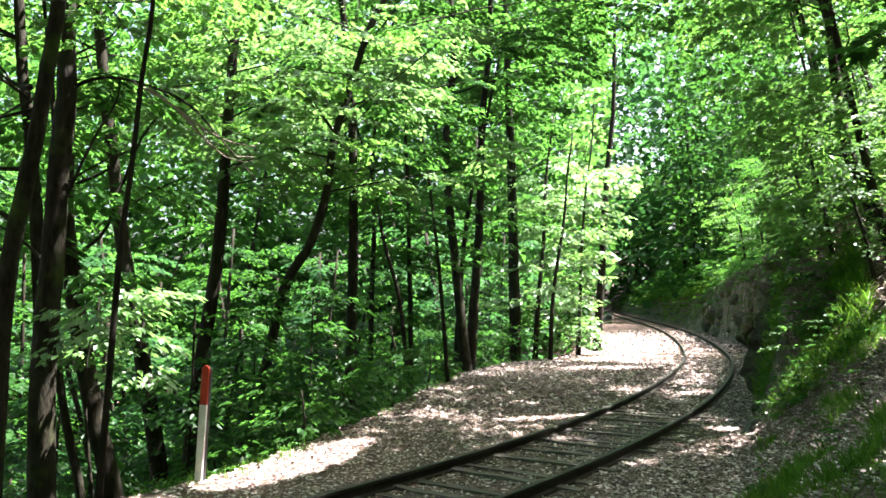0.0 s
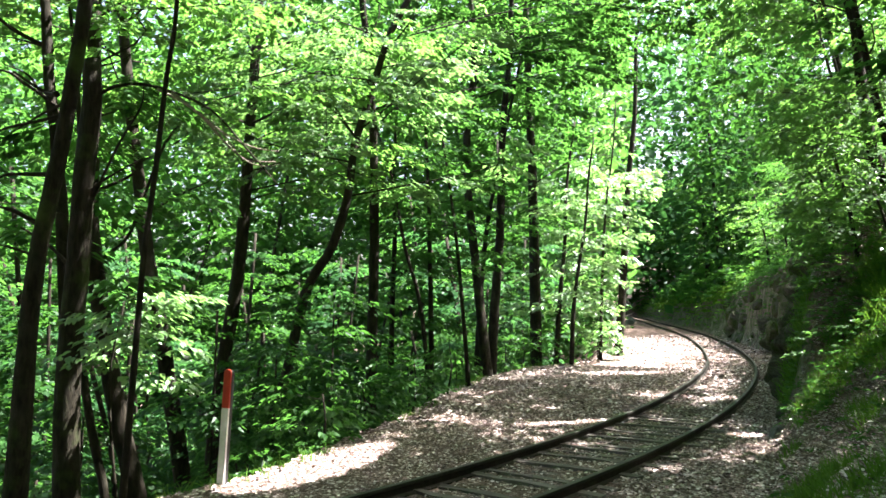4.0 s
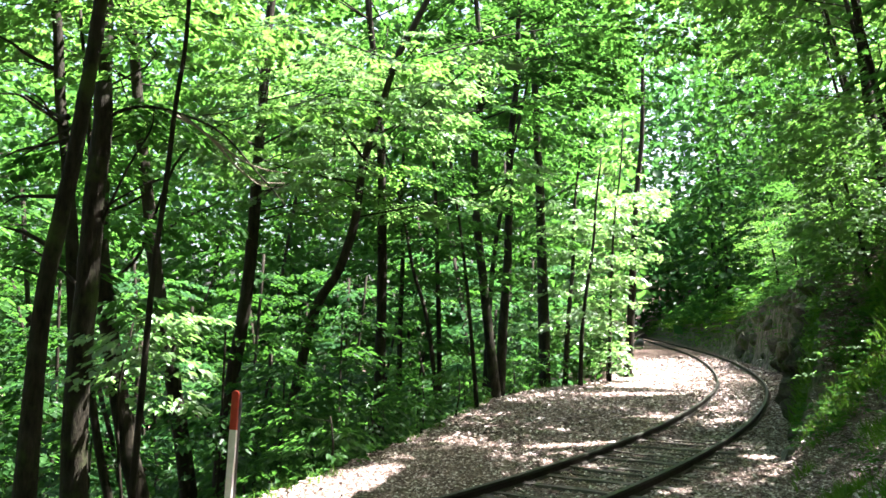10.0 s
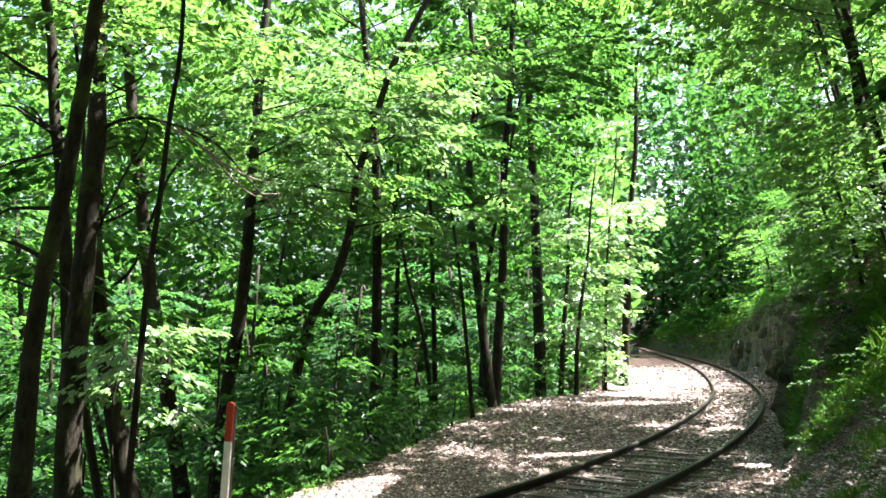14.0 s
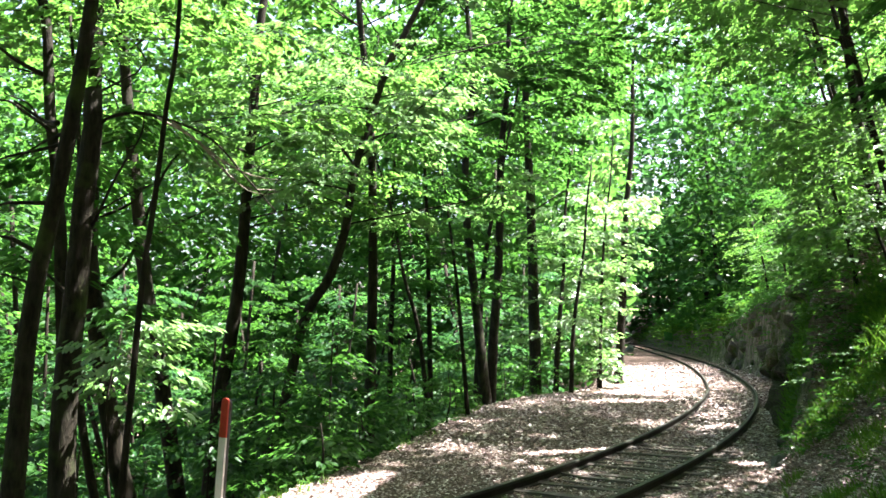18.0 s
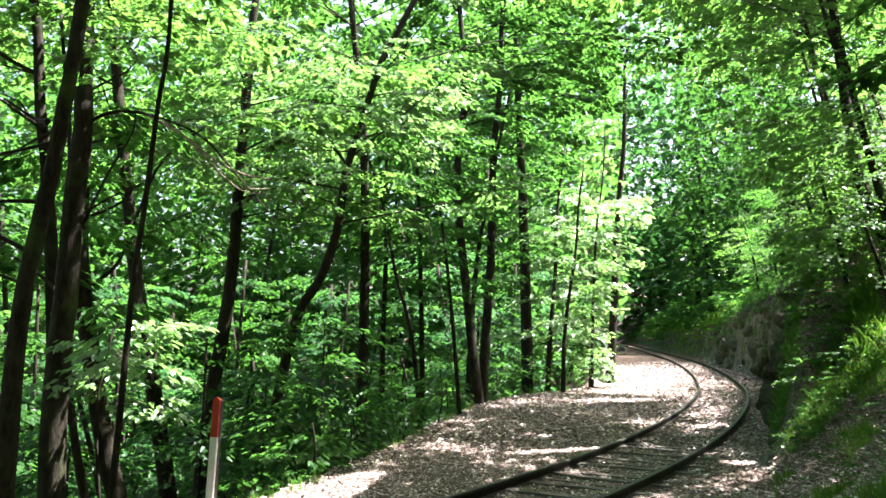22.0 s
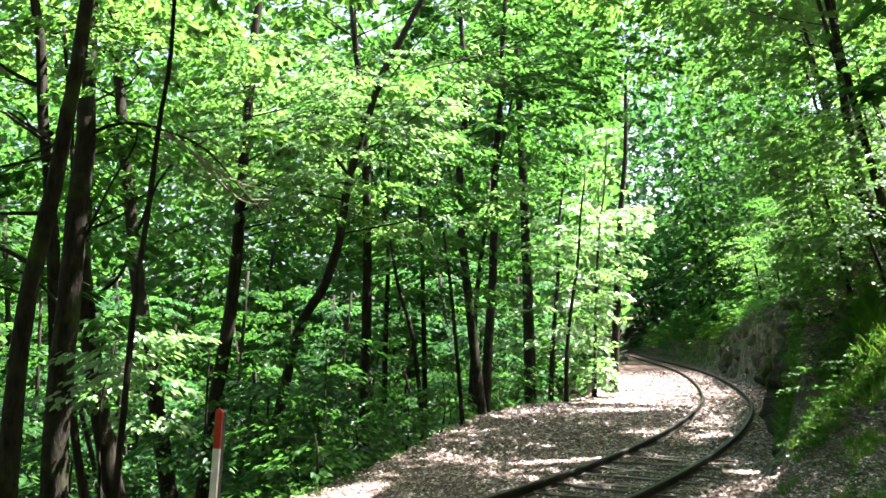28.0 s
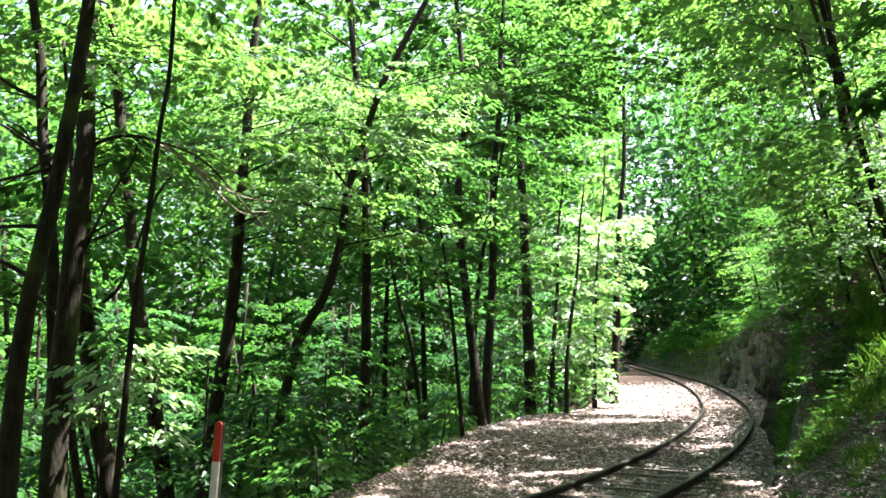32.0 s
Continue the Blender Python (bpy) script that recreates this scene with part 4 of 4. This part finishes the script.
for _n, (_x, _y, _h) in enumerate([(8.0, 13.4, 2.2), (7.4, 15.0, 2.0), (8.6, 15.6, 2.6), (7.8, 16.8, 2.2), (8.4, 12.9, 2.3), (9.3, 14.6, 3.0), (7.2, 13.2, 1.5), (9.0, 17.6, 2.4)]):
    _z = ground_z(_x, _y)
    tree("bank_sapling", [(_x, _y, _z), (_x - 0.2, _y - 0.1, _z + _h * 0.5), (_x - 0.5, _y - 0.2, _z + _h)], 0.022 + 0.006 * _h,
         "dense leafy sapling on the crest of the bank", "sapling", "saplings above the cutting", crown=(0.3, _h), reach=1.7, limbs=12, per_limb=5,
         leaves=60, leaf=0.085, shape=OVAL, mat=LEAF_LIGHT, seed=430 + _n, sides=6, bias=(-0.4, -0.2), length=0.75)

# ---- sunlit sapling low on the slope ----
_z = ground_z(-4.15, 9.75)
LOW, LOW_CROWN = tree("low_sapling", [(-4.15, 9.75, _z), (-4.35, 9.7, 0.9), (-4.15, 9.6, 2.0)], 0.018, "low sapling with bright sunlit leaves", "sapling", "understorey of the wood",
                      crown=(1.0 - _z, 2.2 - _z), reach=0.75, limbs=12, per_limb=4, leaves=20, leaf=0.115, bias=(0.35, -0.2), mat=LEAF_SUNLIT, seed=91, gaps=False, length=0.5, each=True)
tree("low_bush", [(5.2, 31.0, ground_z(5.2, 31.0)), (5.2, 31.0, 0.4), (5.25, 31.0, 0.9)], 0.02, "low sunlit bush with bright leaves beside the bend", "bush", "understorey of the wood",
     crown=(0.2, 1.3), reach=0.8, limbs=16, per_limb=3, leaves=20, leaf=0.14, mat=LEAF_SUNLIT, seed=93, gaps=False, length=0.6, shape=OVAL)
for _x, _y, _h in [(-3.3, 11.4, 1.8), (-2.3, 12.7, 2.0), (-3.6, 12.9, 2.6), (-1.9, 14.6, 2.2), (-3.0, 14.8, 3.0), (-1.1, 16.9, 2.2), (-2.2, 16.6, 2.8), (-0.4, 19.4, 2.4), (-1.4, 19.2, 3.0), (-5.6, 10.6, 2.4),
                   (-6.4, 12.2, 3.0), (-0.3, 22.6, 2.4), (1.3, 26.4, 2.6), (2.0, 27.6, 2.4), (3.2, 28.6, 2.0), (-4.4, 11.4, 2.2), (-7.6, 11.2, 3.2), (-5.2, 13.4, 3.0)]:
    _z, _h = ground_z(_x, _y), _h * 0.5
    tree("understorey_sapling", [(_x, _y, _z), (_x + 0.1, _y, _z + _h * 0.5), (_x + 0.05, _y, _z + _h)], 0.02, "bushy sapling below the edge of the ledge", "sapling", "understorey of the wood",
         crown=(0.3, _h), reach=0.8, limbs=9, per_limb=3, leaves=26, leaf=0.12, mat=(LEAF, LEAF_SHADED)[int(_h * 10) % 2], seed=int(_x * 53 + _y * 17) % 991, spare=8.0, length=0.7, sides=6)


for _x, _y, _h in [(-4.4, 13.6, 4.6), (-2.7, 15.6, 4.0), (-6.2, 12.6, 3.6), (-3.6, 14.6, 3.4), (-7.4, 10.4, 3.6)]:
    _z = ground_z(_x, _y)
    tree("understorey_tree", [(_x, _y, _z), (_x + 0.1, _y, _z + _h * 0.5), (_x + 0.15, _y, _z + _h)], 0.025, "thin-stemmed leafy sapling on the shaded slope", "sapling", "understorey of the wood",
         crown=(1.0, _h), reach=1.4, limbs=16, per_limb=4, leaves=28, leaf=0.13, mat=LEAF_SHADED, seed=int(_x * 37 + _y * 19) % 983, spare=8.0, length=0.8, sides=6)


# ---- ground cover ----
def field(rng, count, x0, x1, y0, y1, want):
    """Places on the ground within a box where want(s, o, x, y, z) says so."""
    x, y = x0 + (x1 - x0) * rng.random(count), y0 + (y1 - y0) * rng.random(count)
    s, o, z = (lookup(t, x, y) for t in (GRID_S, GRID_O, GRID_Z))
    ok = want(s, o, x, y, z, rng.random(count))
    return np.stack([x, y, z], 1)[ok], s[ok], o[ok]


def fallen_leaves(seed, count, box, size, want):
    rng = np.random.default_rng(seed)
    p, s, o = field(rng, count, *box, want)
    p[:, 2] += 0.005 + 0.016 * rng.random(len(p)) ** 2
    k = len(p)
    az = rng.random(k) * 2 * math.pi
    d = np.stack([np.cos(az), np.sin(az), 0.14 * rng.normal(size=k)], 1)
    n = np.tile([0, 0, 1.0], (k, 1)) + rng.normal(size=(k, 3)) * 0.26
    curl = ([(0, 0, 0), (0.4, 0.45, 0.12), (1, 0, 0.05), (0.5, -0.45, 0.10)], [(0, 2, 1), (0, 3, 2)])
    return shaped_leaves("leaf_litter", p, d, n, size * (0.5 + 0.9 * rng.random(k)), 0.75, *curl)


def litter_near(s, o, x, y, z, r):
    foot = np.interp(s, FOOT_S, FOOT_O)
    steep = (o > foot) & (o < foot + 0.6) & (np.interp(s, FACE_S, FACE_H) > 1.0)
    rails = (abs(abs(o) - GAUGE / 2 - 0.034) < 0.085) | ((abs(o) < 1.35) & (s > -3) & (s < 4.5) & (r > 0.8))
    return ~rails & ~steep & (o > -np.interp(s, EDGE_S, EDGE_O) - 2.5) & (o < foot + 5) & (r < np.where(o > foot + 0.3, 0.85, 1.0)) & (abs(x) < 0.62 * y + 2)


for _seed, _count, _box, _size in ((1, 116000, (-5, 8.8, 3.0, 15), 0.048), (2, 70000, (-4, 12, 15, 28), 0.072), (3, 24000, (3, 18, 28, 55), 0.11), (4, 26000, (4.6, 9.6, 9, 17), 0.062), (5, 30000, (1.8, 6.5, 4.5, 11), 0.052)):
    _ob = part("leaf_litter", fallen_leaves(_seed, _count, _box, _size, litter_near), LITTER)
    tagged(_ob, "dry brown and grey fallen leaves", "leaf litter", kind="stuff")


def strip(rng, count, s0, s1, g0, g1):
    """Places along the foot of the cutting."""
    out = []
    for _ in range(count):
        s = s0 + (s1 - s0) * rng.random()
        q = on_track(s, float(np.interp(s, FOOT_S, FOOT_O)) + g0 + (g1 - g0) * rng.random())
        out.append((q[0], q[1], ground_z(q[0], q[1])))
    return np.array(out)


def tuft_places(rng, count, s0, s1, g0, g1):
    """Places along the foot of the cutting, gathered in clumps."""
    p = strip(rng, count, s0, s1, g0, g1)
    return p[wobble(p[:, 0] * 2.1 + 2, p[:, 1] * 1.9) + 0.4 * wobble(p[:, 0] * 5, p[:, 1] * 5) > -0.05]


def grass_mesh(seed, count, box, height, want, blades=5):
    rng = np.random.default_rng(seed)
    p = field(rng, count, *box, want)[0] if want else tuft_places(rng, count, *box)
    p = np.repeat(p, blades, axis=0) + np.append(rng.normal(size=(len(p) * blades, 2)) * 0.035, np.zeros((len(p) * blades, 1)), 1)
    k = len(p)
    d = rng.normal(size=(k, 3)) * 0.55
    d[:, 2] = 0.8
    n = rng.normal(size=(k, 3))
    blade = ([(0, 0.5, 0), (0, -0.5, 0), (0.55, 0.35, 0.04), (0.55, -0.35, 0.04), (1, 0, -0.14)], [(0, 1, 3), (0, 3, 2), (2, 3, 4)])
    return shaped_leaves("grass", p, d, n, height * (0.5 + rng.random(k)), 0.06, *blade)


def tufty(lo, hi, thin):
    def want(s, o, x, y, z, r):
        foot = np.interp(s, FOOT_S, FOOT_O)
        clump = wobble(x * 2.3 + 5, y * 2.1) + 0.5 * wobble(x * 6, y * 6 + 3)
        return (o > foot + lo) & (o < foot + hi) & (clump > thin) & (r < 0.9)
    return want


tagged(part("grass", grass_mesh(5, 22000, (2.5, 8.8, 5.0, 16), 0.16, tufty(0.2, 6, 0.22)), GRASS), "tufts of green grass on the bank", "grass", kind="stuff")
tagged(part("grass", grass_mesh(8, 13000, (0.8, 6.5, 2.0, 9.5), 0.075, lambda s, o, x, y, z, r: (x - 0.82 * y > -1.65 + 0.35 * wobble(x * 2.5, y * 2.5)) & (o > 2.0)), GRASS), "dense short green grass on the bank", "grass", kind="stuff")
tagged(part("grass", grass_mesh(9, 3800, (3.5, 18, 0.05, 1.8), 0.27, None, 9), GRASS), "lush grass tufts at the foot of the cutting", "grass", kind="stuff")
tagged(part("grass", grass_mesh(6, 5500, (4, 20, 14, 60), 0.28, tufty(0.2, 4, 0.05)), GRASS), "tufts of green grass on the bank", "grass", kind="stuff")
tagged(part("grass", grass_mesh(7, 5000, (-5, 6, 8, 30), 0.16, lambda s, o, x, y, z, r: (abs(o + np.interp(s, EDGE_S, EDGE_O) + 0.2) < 0.45) & (wobble(x * 3, y * 3) > 0)), GRASS),
       "grass along the edge of the ledge", "grass", kind="stuff")


def undergrowth(seed, count, box, leaf, want, mat, high=0.7, per=22, length=0.45):
    rng = np.random.default_rng(seed)
    p = field(rng, count, *box, want)[0] if want else strip(rng, count, *box)
    rows = []
    for q in p:
        az = rng.random() * 6.283
        q = q + np.array([0, 0, 0.06 + high * rng.random() ** 1.5])
        rows.append(spray(rng, q, (math.cos(az), math.sin(az), 0.35), length * (0.6 + 0.8 * rng.random()), per, 0.4))
    a, d, n = (np.vstack([r[i] for r in rows]) for i in range(3))
    ok = kept(a, 3.5, False)
    a, d, n = a[ok], d[ok], n[ok]
    me = shaped_leaves("undergrowth", a, d, n, leaf * (0.6 + 0.7 * rng.random(len(a))), 0.7, *OVAL)
    return tagged(part("undergrowth", me, mat), "leafy undergrowth covering the slope", "undergrowth", kind="stuff")


undergrowth(21, 9000, (-22, 5, 9, 32), 0.11, lambda s, o, x, y, z, r: (o < -np.interp(s, EDGE_S, EDGE_O) - 0.5) & (abs(x) < 0.62 * y + 2) & (wobble(x * 1.7, y * 1.7) + 0.6 * wobble(x * 4, y * 4) > -0.12) & (r < np.where(o > -np.interp(s, EDGE_S, EDGE_O) - 3.5, 0.2, 0.55)), LEAF_SHADED, 0.9)
undergrowth(22, 6000, (3, 22, 9, 45), 0.13, lambda s, o, x, y, z, r: (o > np.interp(s, FOOT_S, FOOT_O) + 0.35) & (o < 14) & (r < np.clip((s - 8) / 14, 0.02, 0.7)), LEAF, 0.8)
undergrowth(23, 520, (2.5, 8, 5.5, 14), 0.055, lambda s, o, x, y, z, r: (o > np.interp(s, FOOT_S, FOOT_O) + 0.5) & (wobble(x * 2.3 + 5, y * 2.1) > 0.0), LEAF, 0.18, 16, 0.2)
undergrowth(32, 3400, (4.5, 9.2, 8, 16.5), 0.055, lambda s, o, x, y, z, r: (o > np.interp(s, FOOT_S, FOOT_O) + 0.1) & (wobble(x * 1.9 + 3, y * 2.4) + 0.5 * wobble(x * 5, y * 5) > 0.1) & (r < 0.6), LEAF, 0.13, 16, 0.18)
undergrowth(24, 2600, (8, 60, 44, 130), 0.36, lambda s, o, x, y, z, r: (o > np.interp(s, FOOT_S, FOOT_O) + 0.3) & (o < 25), LEAF, 2.2, 16, 1.3)
undergrowth(25, 2200, (9, 46, 0.1, 2.0), 0.10, None, LEAF, 0.3, 20, 0.4)
undergrowth(31, 1400, (50, 112, 1.0, 12), 0.34, None, LEAF, 1.6, 16, 1.2)
undergrowth(26, 1300, (40, 140, -0.2, 2.5), 0.24, None, GRASS, 0.5, 18, 0.7)
undergrowth(27, 1500, (4.5, 24, 0.05, 1.4), 0.08, None, LEAF_LIGHT, 0.22, 20, 0.3)
undergrowth(30, 1500, (10, 75, 58, 165), 0.36, lambda s, o, x, y, z, r: (o < -3.0) & (o > -14) & (s > 48), LEAF, 2.0, 16, 1.2)

undergrowth(28, 1000, (7.5, 26, 0.9, 5.0), 0.085, None, LEAF_LIGHT, 1.5, 40, 0.6)
undergrowth(29, 14000, (-6, 6, 8, 31), 0.06, lambda s, o, x, y, z, r: (abs(o + np.interp(s, EDGE_S, EDGE_O) + 0.3) < 0.55) & (wobble(x * 2.2 + 1, y * 2.2) + 0.5 * wobble(x * 6, y * 6) > 0.05) & (r < 0.5), LEAF, 0.22, 14, 0.2)


def far_wood(seed, count, mat, pick, size):
    """The wood beyond, and added unseen sky cover, as uncounted leaf clumps standing on the ground."""
    rng = np.random.default_rng(seed)
    x, y, up = pick(rng, count)
    g = lookup(GRID_Z, x, y)
    p = np.stack([x, y, g + up], 1)
    n = np.tile([0, 0, 1.0], (count, 1)) + rng.normal(size=(count, 3)) * 0.7
    d = rng.normal(size=(count, 3))
    d[:, 2] *= 0.5
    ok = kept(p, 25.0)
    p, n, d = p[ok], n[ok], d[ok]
    me = shaped_leaves("far_wood", p, d, n, size * (0.5 + rng.random(len(p))), 0.75, *OVAL)
    return tagged(part("far_wood", me, mat), "dense far woodland foliage and added unseen sky cover", "woodland", kind="stuff")


def ring(r0, r1, a0, a1, top):
    def pick(rng, count):
        r, a = r0 + (r1 - r0) * rng.random(count), np.radians(a0 + (a1 - a0) * rng.random(count))
        return np.sin(a) * r, np.cos(a) * r, top * rng.random(count) ** 0.85
    return pick


far_wood(31, 72000, LEAF, ring(48, 85, -44, 12, 40), 0.64)
far_wood(32, 26000, LEAF_COOL, ring(85, 130, -44, 20, 50), 1.1)
far_wood(33, 24000, LEAF_SHADED, ring(60, 120, 16, 40, 26), 0.6)
far_wood(34, 24000, LEAF_SHADED, ring(130, 165, -2, 24, 44), 0.9)
far_wood(37, 9000, LEAF_SHADED, ring(140, 176, 4, 24, 18), 1.3)
# unseen rings added beside and behind the camera to block sky light
far_wood(35, 9000, LEAF, ring(40, 90, 45, 312, 26), 1.6)
far_wood(36, 16000, LEAF_SHADED, ring(25.5, 45, 105, 295, 36), 1.5)


# ---- rocks of the cutting ----
def rock_mesh(seed):
    rng = np.random.default_rng(seed)
    bm = bmesh.new()
    bmesh.ops.create_icosphere(bm, subdivisions=3, radius=1.0)
    planes = [(Vector(rng.normal(size=3)).normalized(), 0.42 + 0.3 * rng.random()) for _ in range(14)]
    off = Vector(rng.random(3) * 20)
    for v in bm.verts:
        for nrm, dist in planes:
            over = v.co.dot(nrm) - dist
            if over > 0:
                v.co -= nrm * over
        v.co += v.co.normalized() * 0.09 * noise.fractal(v.co * 4.5 + off, 1.0, 2.0, 4)
    me = bpy.data.meshes.new("rock")
    bm.to_mesh(me)
    bm.free()
    me.shade_flat()
    return me


_rocks = [rock_mesh(i) for i in range(8)]
_rng = np.random.default_rng(5)


def rock(at, size, seed, label, pale=False):
    me = _rocks[seed % 8]
    ob = part("rock", me.copy() if pale else me, ROCK)
    if pale:
        ob.data.materials.clear()
        ob.data.materials.append(ROCK_PALE)
    ob.matrix_world = Matrix.LocRotScale(Vector(at), Euler((seed * 1.3, seed * 0.7, seed * 2.1)), Vector(size))
    return tagged(ob, label, "rock", "rocks of the cutting")


for _n in range(44):
    _s = 8 + 37 * _rng.random() ** 1.2
    _face = float(np.interp(_s, FACE_S, FACE_H))
    _o = float(np.interp(_s, FOOT_S, FOOT_O)) + 0.05 + 0.65 * _rng.random()
    _p = on_track(_s, _o)
    _k = 0.22 + 0.5 * _rng.random() * min(1, _face / 2)
    rock((_p[0], _p[1], ground_z(_p[0], _p[1]) - 0.25 * _k), (_k, _k * 1.3, _k * (0.9 + 0.9 * _rng.random())), _n, "weathered grey rock jutting from the cutting")
for _n in range(70):
    _s = 7 + 25 * _rng.random()
    _p = on_track(_s, float(np.interp(_s, FOOT_S, FOOT_O)) + 0.1 + 0.9 * _rng.random())
    _k = 0.12 + 0.26 * _rng.random()
    rock((_p[0], _p[1], ground_z(_p[0], _p[1]) - 0.1 * _k), (_k, _k * 1.2, _k * (0.8 + 0.8 * _rng.random())), 200 + _n, "dark mossy rock in the face of the cutting")
for _n in range(84):
    _s = 7.8 + 22 * _rng.random()
    _face, _up = float(np.interp(_s, FACE_S, FACE_H)), _rng.random()
    _p = on_track(_s, float(np.interp(_s, FOOT_S, FOOT_O)) + 0.08 + 0.5 * _up)
    _k = 0.24 + 0.36 * _rng.random()
    rock((_p[0], _p[1], ground_z(_p[0], _p[1]) - 0.2 * _k), (_k, _k * 1.2, _k * (0.7 + 0.9 * _rng.random())), 300 + _n, "weathered grey rock jutting from the cutting")
rock((4.98, 12.9, ground_z(4.98, 12.9) + 0.02), (0.30, 0.40, 0.16), 101, "flat pale grey rock at the foot of the bank", True)
_p = on_track(78, -2.6)
rock((_p[0], _p[1], ground_z(_p[0], _p[1]) + 0.1), (1.3, 1.1, 0.7), 107, "pale boulder beside the far end of the line", True)
rock((5.7, 14.5, ground_z(5.7, 14.5) + 0.05), (0.22, 0.3, 0.16), 102, "grey rock at the foot of the bank")

# ---- fallen branches and roots on the bank ----
def fallen_branch(ends, r, seed, label="fallen dead branch lying on the bank"):
    rng, pts = np.random.default_rng(seed), []
    for k in range(7):
        t = k / 6
        x = ends[0][0] * (1 - t) + ends[1][0] * t + rng.normal() * 0.04
        y = ends[0][1] * (1 - t) + ends[1][1] * t + rng.normal() * 0.04
        pts.append((x, y, ground_z(x, y) + r * 0.8 + abs(rng.normal()) * 0.02))
    pts = np.array(pts)
    v, f = tube(pts - pts[0], [r, r * 0.8, r * 0.35], 7, 0.1, seed, 3)
    ob = part("fallen_branch", mesh_of("fallen_branch", v, f, True), BARK_GREY if seed % 2 else BARK_DEAD)
    ob.location = pts[0]
    return tagged(ob, label, "branch", "fallen branches")


fallen_branch(((6.06, 13.02), (7.4, 13.1)), 0.035, 1, "long dark root lying down the bank")
fallen_branch(((6.5, 13.0), (6.9, 13.9)), 0.016, 2)
fallen_branch(((8.55, 19.0), (9.4, 18.0)), 0.045, 3)
fallen_branch(((7.2, 14.7), (8.2, 15.4)), 0.04, 4)
fallen_branch(((6.85, 15.2), (7.0, 14.6)), 0.05, 5, "short dead log half buried in the bank")
fallen_branch(((5.4, 10.9), (6.2, 11.6)), 0.02, 6)
fallen_branch(((6.6, 12.4), (7.3, 12.0)), 0.025, 7)
fallen_branch(((-2.95, 10.15), (-2.5, 10.9)), 0.015, 8, "bare twig lying over the edge of the ledge")
fallen_branch(((4.6, 30.6), (5.0, 31.4)), 0.05, 9, "leaning dead stick beside the bend")


# ---- what moves: the breeze in the nearest leaves ----
def motions():
    for n, limb in enumerate(SWAY):
        at = limb.location.copy()
        rows = []
        for k in range(33):
            t = float(k)
            a = 1.1 * math.sin(t * 1.25 + n) + 0.6 * math.sin(t * 2.3 + 2 * n)
            rows.append((t, pose(*at, 0.5 * math.sin(t * 0.9 + n), a, 0.7 * math.sin(t * 0.7 + 1 + n))))
        walk(limb, rows)
    for n, crown in enumerate([*CROWNS, BEND_CROWN, LOW_CROWN]):
        if crown and not crown.animation_data:
            w = 0.6 + 0.05 * (n % 7)
            walk(crown, [(float(t), pose(0, 0, 0, 0.10 * math.sin(w * t * 1.7 + n), 0.14 * math.sin(w * t * 1.3 + 2.1 * n), 0.05 * math.sin(w * t + n))) for t in range(33)])


motions()
